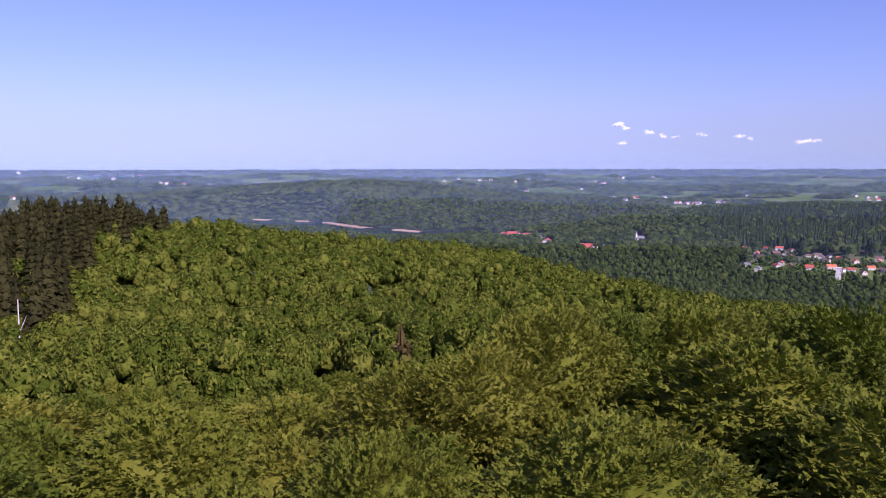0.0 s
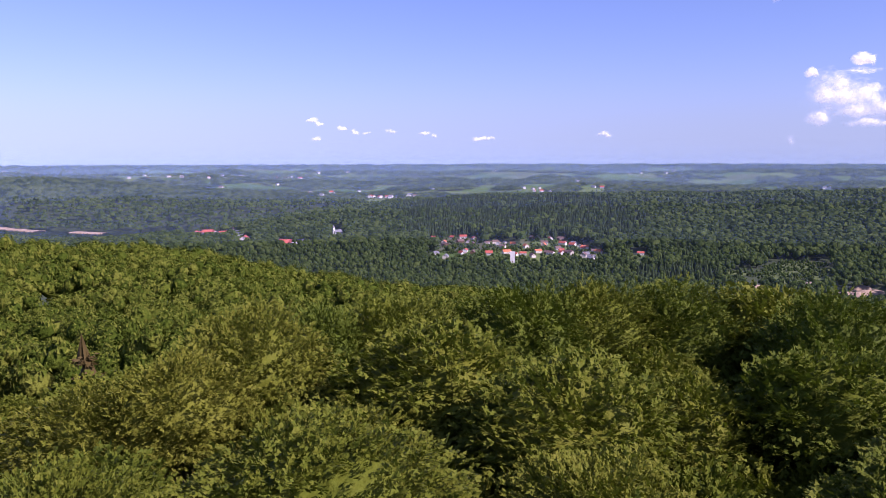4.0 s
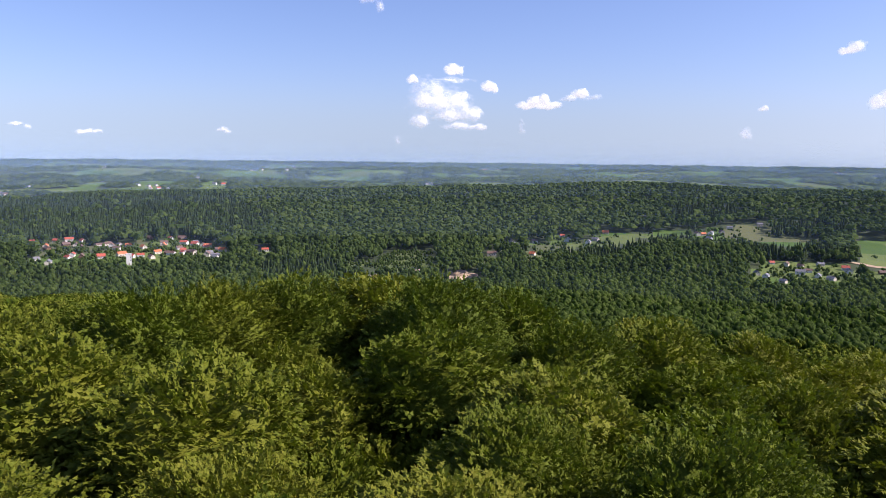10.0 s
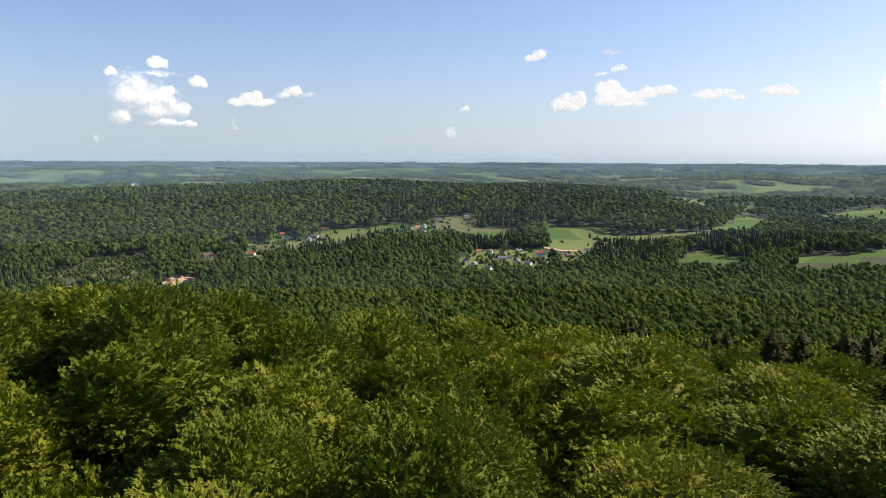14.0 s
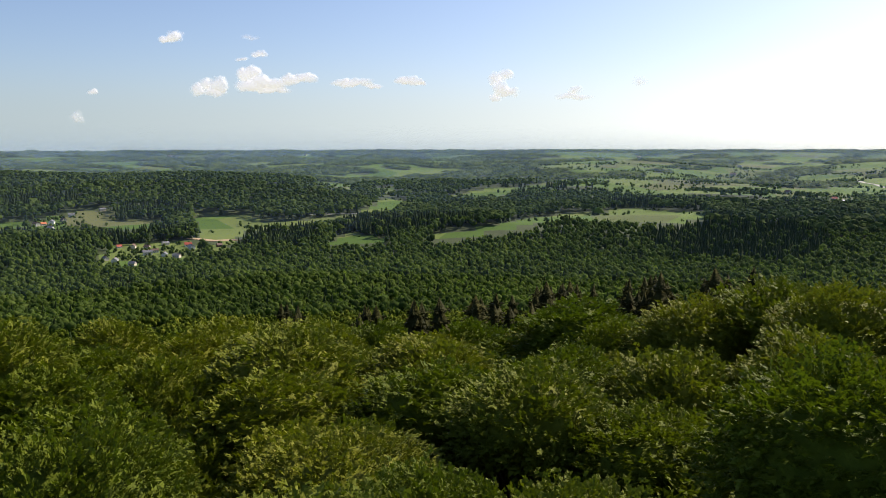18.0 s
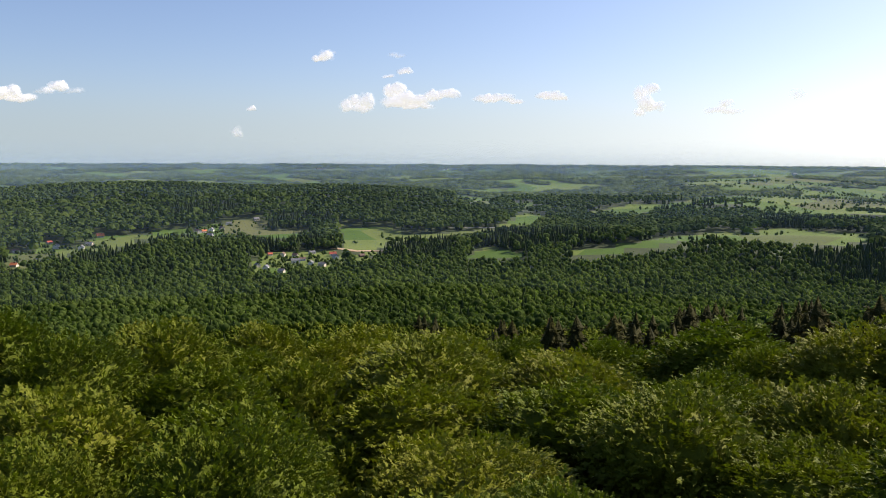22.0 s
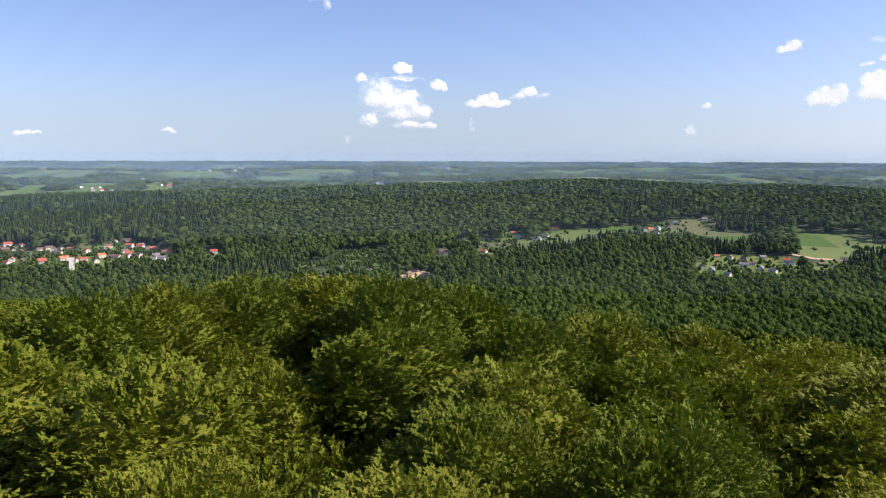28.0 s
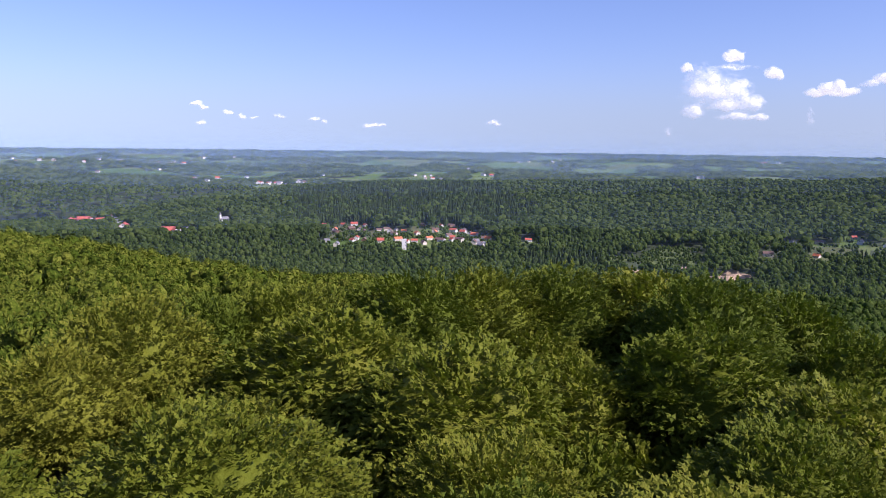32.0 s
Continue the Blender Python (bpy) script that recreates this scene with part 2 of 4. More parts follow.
FARMS = (
    ("wr", 121.4, 1814), ("wg", 121.9, 1674), ("cb", 118.6, 1916), ("cb", 115.1, 2826), ("wg", 115.5, 3136), ("wg", 108.8, 4168), ("wg", 106.3, 3998),
    ("wg", 104.9, 4000),
)
PLAIN = (
    ("wg", 2.6, 3396), ("wg", 3.5, 3372), ("wg", 6.2, 3490), ("wg", 7.5, 3672), ("wg", 11.0, 3760), ("wr", 11.6, 3688), ("wg", 12.3, 2684),
    ("wg", 13.1, 2452), ("wr", 13.8, 2654), ("wr", 17.3, 2244), ("wg", 18.0, 2260), ("wg", 19.4, 2382), ("wg", 19.8, 2382), ("wg", 0.1, 3428),
    ("wg", 10.0, 3066), ("wg", 15.8, 2728), ("wr", 5.3, 3306), ("cb", 6.1, 2950), ("wg", 15.0, 4154), ("wg", 12.9, 4024),
)
WEST = (
    ("wg", -19.8, 3406), ("wg", -19.4, 3264), ("wr", -18.3, 3306), ("wg", -16.6, 3380), ("wg", -16.1, 3402), ("wg", -7.3, 4460),
    ("wg", -24.9, 4186), ("wg", -23.8, 4438), ("wg", -22.8, 4148), ("wr", -28.8, 2648), ("wg", -29.3, 2418), ("wg", -28.4, 4542),
)
MIDDLE = (
    ("wg", 17.4, 2282), ("wr", 16.6, 2260), ("wg", 18.0, 2302), ("wg", 19.5, 2426), ("wg", 21.2, 2738), ("wr", 29.1, 2480), ("wg", 29.7, 2454),
    ("wg", 32.8, 2642), ("wr", 33.4, 2636), ("wg", 27.8, 2618), ("wg", 31.7, 3366), ("wg", 25.7, 4110), ("wg", 35.6, 4226), ("wg", 38.3, 4364),
    ("wg", 37.8, 3814), ("wg", 47.9, 2758), ("wg", 48.2, 2756),
)
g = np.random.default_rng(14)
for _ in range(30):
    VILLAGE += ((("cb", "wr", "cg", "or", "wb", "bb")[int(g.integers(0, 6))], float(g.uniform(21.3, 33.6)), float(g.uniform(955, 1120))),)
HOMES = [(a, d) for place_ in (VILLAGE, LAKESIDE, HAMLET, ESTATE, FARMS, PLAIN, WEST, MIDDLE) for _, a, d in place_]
HOMES += [(27.05, 905), (14.2, 1240)]


# meadows: outlines as bearing and distance
MEADOWS = (
    ((55.5, 987), (56.3, 1082), (60.4, 1115), (64.1, 1150), (63.9, 1095), (59.6, 1052)),
    ((59.8, 1153), (62.0, 1201), (66.4, 1245), (66.8, 1198), (64.5, 1170), (62.1, 1140)),
    ((67.0, 1242), (69.1, 1292), (70.2, 1325), (71.7, 1297), (72.1, 1231), (74.8, 1225), (75.5, 1181), (73.2, 1105), (71.0, 1140), (70.0, 1172), (68.9, 1144), (67.2, 1162)),
    ((42.0, 890), (44.3, 899), (44.5, 940), (45.9, 977), (48.2, 974), (48.8, 907), (47.6, 857), (45.5, 852), (42.2, 864)),
    ((43.2, 786), (44.3, 786), (44.3, 806), (43.2, 806)), ((48.8, 782), (51.2, 786), (52.2, 806), (51.6, 822), (49.0, 806)),
    ((76.9, 1270), (80.4, 1245), (81.6, 1184), (83.9, 1170), (87.2, 1223), (88.8, 1279), (89.9, 1459), (90.1, 1567), (90.9, 1619), (92.2, 1607), (92.2, 1493),
     (90.9, 1305), (88.8, 1216), (87.2, 1173), (85.6, 1138), (83.1, 1115), (80.7, 1085), (79.9, 976), (79.2, 963), (77.6, 997), (77.1, 1127)),
    ((86.3, 929), (87.4, 1000), (88.2, 1018), (89.6, 989), (91.0, 932), (88.8, 917)),
    ((93.0, 927), (95.5, 968), (98.8, 988), (101.3, 1187), (103.7, 1335), (105.3, 1323), (106.1, 1174), (106.9, 1363), (108.5, 1374), (111.6, 1241), (113.3, 1250),
     (113.5, 1102), (111.6, 1052), (108.5, 1042), (106.1, 1059), (103.7, 1070), (102.1, 1027), (100.4, 973), (97.5, 946), (94.6, 919)),
    ((94.8, 1709), (96.7, 1890), (98.8, 1933), (100.5, 1988), (99.2, 1721), (96.7, 1675)),
    ((85.2, 2484), (87.2, 2398), (89.0, 2143), (88.0, 1714), (85.6, 1700)), ((89.5, 1825), (90.9, 2001), (91.4, 1838), (90.1, 1724)),
    ((71.0, 930), (74.0, 985), (77.0, 975), (76.6, 940), (73.6, 878), (71.2, 885)),
    ((114.5, 1290), (116.4, 1400), (119.5, 1430), (119.5, 1340), (117.0, 1270)), ((120.6, 1420), (121.4, 1900), (122.6, 1880), (122.4, 1420)),
    ((4.6, 1300), (6.4, 1310), (6.4, 1350), (4.6, 1350)), ((13.6, 1240), (14.8, 1240), (14.8, 1300), (13.6, 1300)),
    ((-31, 1920), (-27, 1900), (-26, 2080), (-31, 2100)))
# stands of dark conifers, outlined the same way
STANDS = (
    ((55.5, 964), (60.4, 1040), (67.6, 1150), (67.6, 1068), (62.0, 950), (59.7, 907)), ((79.3, 900), (79.9, 975), (85.5, 1070), (85.5, 907)),
    ((87.2, 1010), (87.6, 1110), (93.0, 1100), (97.0, 1020), (93.0, 945)), ((108.6, 910), (113.5, 1031), (119.6, 1038), (121.7, 943), (119.8, 826), (111.7, 829)),
    ((65.2, 1289), (69.8, 1352), (69.8, 1440), (65.2, 1432)), ((72.0, 1235), (75.4, 1260), (76.9, 1190), (76.6, 1330), (72.2, 1330)),
    ((19.0, 1150), (19.0, 1900), (30.0, 1900), (37.0, 1300), (35.9, 1091), (28.0, 1120)), ((106.1, 1400), (112.7, 1290), (112.7, 1560), (106.9, 1600)),
    ((69.5, 1010), (75.0, 1060), (76.5, 1010), (72.0, 985)), ((36.0, 760), (41.5, 770), (41.5, 850), (36.0, 850)),
    ((99.0, 2010), (104.0, 1900), (104.0, 1700), (100.0, 1720)))


def inside(az, r, outlines):
    """True within one of the outlines."""
    out = np.zeros(np.shape(az), bool)
    for path in outlines:
        pa, pr = np.array(path).T
        near = (az > pa.min()) & (az < pa.max()) & (r > pr.min()) & (r < pr.max())
        a, d = az[near], r[near]
        hit = np.zeros(len(a), bool)
        for a1, d1, a2, d2 in zip(pa, pr, np.roll(pa, -1), np.roll(pr, -1)):
            if a1 != a2:
                hit ^= ((a1 > a) != (a2 > a)) & (d < (d2 - d1) * (a - a1) / (a2 - a1) + d1)
        out[near] |= hit
    return out


def open_land(x, y):
    """True on fields and water, False in woods."""
    az, r = np.degrees(np.arctan2(x, y)), np.hypot(x, y)
    out = lake_reach(x, y) < 1.12
    out |= inside(az + 0.12 * np.sin(x / 17.0), r + 6 * np.cos(y / 23.0 + x / 31.0), MEADOWS)
    for a, d in HOMES:
        lit = 11.0 * d / 115.0
        out |= (np.abs(az - a) * d / 57.3 < 8 + 0.003 * d) & (r - d < 14) & (r - d > -lit)
    n = (np.sin(x / 143 + 0.7 * np.sin(y / 171)) * np.cos(y / 117 + 0.9 * np.sin(x / 233 + 1)) + 0.55 * np.sin(x / 61 + y / 77)
         + 0.4 * np.sin(x / 37 - y / 49 + 2))
    share = np.interp(az, (-40, -20, 10, 40, 85, 99, 105, 150), (-0.1, -0.05, 0.0, 0.05, 0.1, 0.1, -0.6, -0.6))
    start = np.interp(az, (-40, 10, 16, 84, 92, 100, 120, 150), (2900, 2800, 2050, 2150, 2100, 1850, 1420, 1420))
    return out | ((r > start) & (n > share) & (r < 4700))


def mesh_object(name, verts, tris, mat, parent=None, smooth=False):
    """One mesh object from arrays of points and triangles."""
    verts, tris = np.asarray(verts, np.float32), np.asarray(tris, np.int32)
    me = bpy.data.meshes.new(name)
    k = tris.shape[1]
    me.vertices.add(len(verts))
    me.vertices.foreach_set("co", verts.ravel())
    me.loops.add(tris.size)
    me.loops.foreach_set("vertex_index", tris.ravel())
    me.polygons.add(len(tris))
    me.polygons.foreach_set("loop_start", np.arange(0, tris.size, k, dtype=np.int32))
    me.polygons.foreach_set("use_smooth", np.full(len(tris), smooth))
    for m in (mat if isinstance(mat, (list, tuple)) else [mat]):
        me.materials.append(m)
    me.update(calc_edges=True)
    ob = new(name, me)
    ob.parent = parent
    return ob


# the ground: one sheet, in rings that widen with the distance
AZ = np.concatenate([np.arange(-45, 150, 0.6), np.arange(150, 315, 5.0)])
RR = np.concatenate([[0.02, 5], np.geomspace(10, 4950, 190)])
gx, gy = polar(AZ[None, :], RR[:, None])
gz = ground(gx, gy)
na, nr = len(AZ), len(RR)
ii, jj = np.meshgrid(np.arange(nr - 1), np.arange(na), indexing="ij")
jn = (jj + 1) % na
quads = np.stack([ii * na + jj, (ii + 1) * na + jj, (ii + 1) * na + jn, ii * na + jn], -1).reshape(-1, 4)[:, ::-1]
land = mesh_object("ground", np.stack([gx, gy, gz], -1).reshape(-1, 3), quads, [LITTER, MEADOW, UNDERGROWTH], None, True)
cx, cy = gx.ravel()[quads].mean(1), gy.ravel()[quads].mean(1)
land.data.polygons.foreach_set("material_index", np.where(open_land(cx, cy), 1, np.where(np.hypot(cx, cy) > 90, 2, 0)).astype(np.int32))
tagged(land, "rolling ground of leaf litter, meadows and ploughland", "ground", kind="structure")

m, n, l, b = material("lake_water", 0.08, 0, 0.5)
b.inputs["Base Color"].default_value = (0.012, 0.025, 0.03, 1)
bp = n.new("ShaderNodeBump")
bp.inputs["Strength"].default_value = 0.15
l.new(noise_at(n, l, 0.6, 4.0, n.new("ShaderNodeNewGeometry").outputs["Position"]), bp.inputs["Height"])
l.new(bp.outputs[0], b.inputs["Normal"])
WATER = m
la, lr = np.arange(-42, 16, 1.0), np.linspace(1400, 2600, 3)
wx, wy = polar(la[None, :], lr[:, None])
k = len(la)
i2, j2 = np.meshgrid(np.arange(2), np.arange(k - 1), indexing="ij")
lake = mesh_object("lake", np.stack([wx, wy, np.full_like(wx, LAKE_Z)], -1).reshape(-1, 3),
                   np.stack([i2 * k + j2, i2 * k + j2 + 1, (i2 + 1) * k + j2 + 1, (i2 + 1) * k + j2], -1).reshape(-1, 4), WATER)
tagged(lake, "dark calm lake between wooded shores", "lake", kind="structure")


# ---- what the hills hide ----
VA = np.arange(-48, 152, 0.5)
VR = np.geomspace(30, 4950, 420)
vx, vy = polar(VA[None, :], VR[:, None])
cover = ground(vx, vy) + np.where(open_land(vx, vy), 0, 13.0)
SKYLINE = np.maximum.accumulate((cover - EYE) / VR[:, None], 0)


def in_view(x, y, top, slack=0.004):
    """Which tree tops stand above the land in front of them."""
    az, r = np.degrees(np.arctan2(x, y)), np.hypot(x, y)
    ia = np.clip(np.round((az - VA[0]) / 0.5).astype(int), 0, len(VA) - 1)
    ir = np.clip(np.searchsorted(VR, r * 0.985 - 6) - 1, 0, len(VR) - 1)
    return (top - EYE) / r > SKYLINE[ir, ia] - slack


# ---- trees ----
rng = np.random.default_rng(11)


def unit(v):
    return v / np.maximum(np.linalg.norm(v, axis=-1, keepdims=True), 1e-9)


def tube(p0, p1, r0, r1, sides=6):
    """A tapered tube as points and triangles."""
    p0, p1 = np.array(p0, float), np.array(p1, float)
    d = unit(p1 - p0)
    a = unit(np.cross(d, (0.3, 0.2, 0.93) if abs(d[2]) < 0.9 else (1, 0, 0)))
    b = np.cross(d, a)
    t = np.arange(sides) * 2 * math.pi / sides
    ring = np.cos(t)[:, None] * a + np.sin(t)[:, None] * b
    v = np.vstack([p0 + ring * r0, p1 + ring * r1])
    k = np.arange(sides)
    kn = (k + 1) % sides
    return v, np.vstack([np.stack([k, kn, kn + sides], 1), np.stack([k, kn + sides, k + sides], 1)])


def gather(pieces):
    vs, fs, at = [], [], 0
    for v, f in pieces:
        vs.append(v)
        fs.append(f + at)
        at += len(v)
    return np.vstack(vs), np.vstack(fs)


def leaves(at, along, up, length, width, whole=True):
    """A leaf at each point: two triangles hinged on the midrib, or one for those further off."""
    side = unit(np.cross(along, up)) * width[:, None] * 0.5
    tip = at + along * length[:, None]
    if not whole:
        v = np.stack([at + side, tip, at - side + up * (width * 0.2)[:, None]], 1).reshape(-1, 3)
        return v, np.arange(len(at) * 3).reshape(-1, 3)
    mid = at + along * (length * 0.45)[:, None] + up * (width * 0.18)[:, None]
    v = np.stack([at, mid + side, tip, mid - side], 1).reshape(-1, 3)
    k = np.arange(len(at))[:, None] * 4
    return v, np.vstack([k + np.array([[0, 1, 2]]), k + np.array([[0, 2, 3]])])


HEIGHT, SPREAD = 24.0, 5.0
WIND = np.array((0.2, -0.14, 0.0))


def ball(rings=5, sides=8):
    v = [(0, 0, 1.0)]
    for i in range(1, rings):
        a = math.pi * i / rings
        v += [(math.sin(a) * math.cos(2 * math.pi * (j + 0.5 * i) / sides), math.sin(a) * math.sin(2 * math.pi * (j + 0.5 * i) / sides), math.cos(a)) for j in range(sides)]
    v.append((0, 0, -1.0))
    f = [(0, 1 + j, 1 + (j + 1) % sides) for j in range(sides)]
    for i in range(rings - 2):
        o, p = 1 + i * sides, 1 + (i + 1) * sides
        for j in range(sides):
            f += [(o + j, p + j, o + (j + 1) % sides), (o + (j + 1) % sides, p + j, p + (j + 1) % sides)]
    e = len(v) - 1
    f += [(e, e - sides + (j + 1) % sides, e - sides + j) for j in range(sides)]
    return np.array(v), np.array(f)


def lumps(at, radius, squash, g, rings=3, sides=5):
    """A rough ball of dense twigs and leaves at each point."""
    v, f = ball(rings, sides)
    w = v[None] * radius[:, None, None] * np.array((1, 1, squash)) * g.uniform(0.75, 1.25, (len(at), len(v), 1)) + at[:, None]
    return w.reshape(-1, 3), (f[None] + (np.arange(len(at)) * len(v))[:, None, None]).reshape(-1, 3)


def fibonacci(num, low, g, wobble):
    """Directions spread evenly over a dome, from the zenith down."""
    k = np.arange(num)
    up = 1 - (k + 0.5) / num * (1 - low)
    turn = k * 2.39996 + g.uniform(0, 6.28)
    flat = np.sqrt(np.clip(1 - up ** 2, 0, 1))
    return unit(np.stack([flat * np.cos(turn), flat * np.sin(turn), up], 1) + g.normal(0, wobble, (num, 3)))


def broad_crown(seed, boughs, sprays, per, leaf, depth=8.6, long=1.7, whole=True):
    """A beech crown: layered fronds of leaf sprays stacked over a dome of bulging lobes; its top is at HEIGHT."""
    g = np.random.default_rng(seed)
    mid = np.array((0, 0, HEIGHT - depth * 0.5))
    size = np.array((SPREAD, SPREAD, depth * 0.5))
    bulge = fibonacci(13, -0.5, g, 0.16)

    def shell(d):
        near_bulge = np.clip(((d @ bulge.T).max(1) - 0.78) / 0.22, 0, 1)
        return 0.66 + 0.34 * near_bulge ** 0.8

    pieces = []
    d = fibonacci(boughs, -0.35, g, 0.05)
    heart_of = mid + d * (shell(d) + g.uniform(-0.1, 0.03, boughs))[:, None] * size
    out = unit(d * np.array((1, 1, 0.6)))
    axis = unit(out * 0.9 + np.array((0, 0, 0.42)) * np.clip(0.1 + d[:, 2:], -0.25, 1) + WIND + g.normal(0, 0.2, (boughs, 3)))
    plane = unit(np.array((0, 0, 1.0)) + out * 0.6 + g.normal(0, 0.2, (boughs, 3)))
    plane = unit(plane - axis * np.sum(plane * axis, 1)[:, None])
    cross = np.cross(plane, axis)
    span = long * g.uniform(0.7, 1.25, boughs)
    for k in range(sprays):
        u = (k + 0.5) / sprays
        side = 0.0 if k == sprays - 1 else (-1) ** k
        reach = span * 0.46 * math.sin(math.pi * (0.15 + 0.65 * u)) * side * g.uniform(0.3, 1.1, boughs)
        root = heart_of + axis * (span * (u - 0.6))[:, None] + cross * reach[:, None] - plane * (0.3 * np.abs(reach) + 0.12 * span * u * u)[:, None] + g.normal(0, 0.1, (boughs, 3))
        stem = unit(axis + cross * (side * 0.85) + g.normal(0, 0.35, (boughs, 3)))
        flat = unit(plane + g.normal(0, 0.22, (boughs, 3)))
        flat = unit(flat - stem * np.sum(flat * stem, 1)[:, None])
        wide = np.cross(flat, stem)
        run = leaf * per * 0.33
        at, al, un = [], [], []
        for j in range(per):
            last = j == per - 1
            at.append(root + stem * ((j / per - 0.4) * run) - flat * (0.12 * run * (j / per) ** 2) + g.normal(0, leaf * 0.12, (boughs, 3)))
            al.append(unit(stem * (1.0 if last else 0.6) + wide * (0 if last else (-1) ** j * 0.85) + g.normal(0, 0.2, (boughs, 3)) - np.array((0, 0, 0.1))))
            un.append(unit(flat + g.normal(0, 0.24, (boughs, 3))))
        at, al, un = np.vstack(at), np.vstack(al), np.vstack(un)
        ln = leaf * g.uniform(0.75, 1.3, len(at))
        pieces.append(leaves(at, al, un, ln, ln * g.uniform(*((0.62, 0.88) if whole else (0.8, 1.05)), len(at)), whole))
    # the dense inner foliage that no light comes through: a rough, lobed hull below the sprays
    hv, hf = ball(*((44, 72) if leaf < 0.2 else (28, 44)))
    low = np.clip((hv[:, 2] + 0.9) * 2, 0.3, 1)
    pieces.append((mid + hv * (shell(hv) * low * (0.8 + g.uniform(-0.025, 0.025, len(hv))))[:, None] * size, hf))
    return gather(pieces), heart_of


def trunk_and_limbs(tips, thick=0.32):
    """A tapered trunk that forks into limbs towards the lobes of its crown."""
    p = [tube((0, 0, -0.6), (0.1, 0.05, 7), thick * 1.15, thick * 0.8, 8), tube((0.1, 0.05, 7), (0, 0, 15), thick * 0.8, thick * 0.5, 7),
         tube((0, 0, 15), (0.1, 0, 18.5), thick * 0.5, 0.06, 6)]
    for i, t in enumerate(tips):
        z0 = 11.5 + (i * 0.731 % 1) * 6
        t = np.array((0, 0, 18.0)) + (t - np.array((0, 0, 18.0))) * 0.72
        knee = np.array((t[0] * 0.5, t[1] * 0.5, z0 + (t[2] - z0) * 0.65))
        p += [tube((0, 0, z0), knee, thick * 0.34, thick * 0.2, 5), tube(knee, t, thick * 0.2, 0.03, 4)]
    return gather(p)


def spruce_crown(seed, tiers, sides, height=26.0, spread=3.2, fringe=5, ragged=0.3):
    """Tiers of drooping boughs as jagged skirts, fringed with twigs."""
    g = np.random.default_rng(seed)
    ps, at, al, ln = [], [], [], []
    for i in range(tiers):
        f = (i + 0.3) / tiers
        z = height * (0.18 + 0.8 * f)
        reach = spread * (1 - f) ** 0.9 + 0.3
        t = np.arange(sides) * 2 * math.pi / sides + g.uniform(0, 6.28)
        q = reach * g.uniform(1 - ragged, 1 + ragged, sides) * np.where(np.arange(sides) % 2, 0.62, 1.0)
        rim = np.stack([np.cos(t) * q, np.sin(t) * q, z - reach * 0.5 + g.normal(0, 0.25, sides)], 1)
        ps.append((np.vstack([[(g.normal(0, 0.08), g.normal(0, 0.08), z + height / tiers * 1.25)], rim]),
                   np.array([(0, 1 + j, 1 + (j + 1) % sides) for j in range(sides)])))
        for j in range(0, sides, 2):
            for _ in range(fringe):
                u = g.uniform(0.45, 1.0)
                at.append(np.array((math.cos(t[j]) * q[j] * u, math.sin(t[j]) * q[j] * u, z - reach * 0.5 * u + 0.3)) + g.normal(0, 0.15, 3))
                al.append((math.cos(t[j]) + g.normal(0, 0.5), math.sin(t[j]) + g.normal(0, 0.5), -0.35 + g.normal(0, 0.3)))
                ln.append(g.uniform(0.5, 1.0) * (0.5 + 0.5 * (1 - f)))
    at, al, ln = np.array(at), unit(np.array(al)), np.array(ln)
    ps.append(leaves(at, al, unit(np.array((0, 0, 0.6)) + g.normal(0, 0.5, at.shape)), ln, ln * 0.45))
    return gather(ps)


def tree_thing(name, crown, wood, leaf, bark):
    top = new(name)
    top.empty_display_size = 0.3
    mesh_object("trunk", *wood, bark, top)
    mesh_object("crown", *crown, leaf, top, True)
    return top


# models, built once, stood in the wood by copies
near_models, middle_models, low_models, spruce_models = [], [], [], []
for s in range(6):
    crown, c = broad_crown(100 + s, 430, 12, 6, 0.165, long=1.5, whole=False)
    near_models.append(tree_thing("beech_tree", crown, trunk_and_limbs(c[::43]), BEECH, BARK))
for s in range(5):
    crown, c = broad_crown(200 + s, 340, 9, 5, 0.24, long=1.6, whole=False)
    middle_models.append(tree_thing("beech_tree", crown, trunk_and_limbs(c[::30]), BEECH, BARK))
for s in range(4):
    crown, c = broad_crown(250 + s, 210, 6, 5, 0.34, long=1.8, whole=False)
    low_models.append(tree_thing("beech_tree", crown, trunk_and_limbs(c[::30]), BEECH, BARK))
for s in range(4):
    crown = spruce_crown(300 + s, 17, 12, fringe=8)
    spruce_models.append(tree_thing("spruce_tree", crown, tube((0, 0, -0.5), (0, 0, 25), 0.25, 0.04, 6), SPRUCE, DARKBARK))
valley_spruces = []
for s in range(4):
    valley_spruces.append(tree_thing("spruce_tree", spruce_crown(310 + s, 17, 12, fringe=8, ragged=0.4), tube((0, 0, -0.5), (0, 0, 25), 0.25, 0.04, 6), SPRUCE, DARKBARK))
rust_model = tree_thing("spruce_tree", spruce_crown(320, 15, 14, fringe=16, ragged=0.6), tube((0, 0, -0.5), (0, 0, 25), 0.25, 0.04, 6), RUST, DARKBARK)
used = set()


def stand(model, x, y, top, radius, spread=SPREAD, height=HEIGHT):
    """Stand a copy with its foot on the ground and its crown's top at the given height."""
    z = float(ground(x, y))
    turn = (x * 12.9898 + y * 78.233) % 6.283
    m = Matrix.LocRotScale((x, y, z), Euler((0, 0, turn)), (radius / spread, radius / spread, (top - z) / height))
    if model not in used:
        used.add(model)
        model.matrix_basis = m
        return model
    ob = copy_thing(model, m)
    ob.scale = m.to_scale()
    return ob


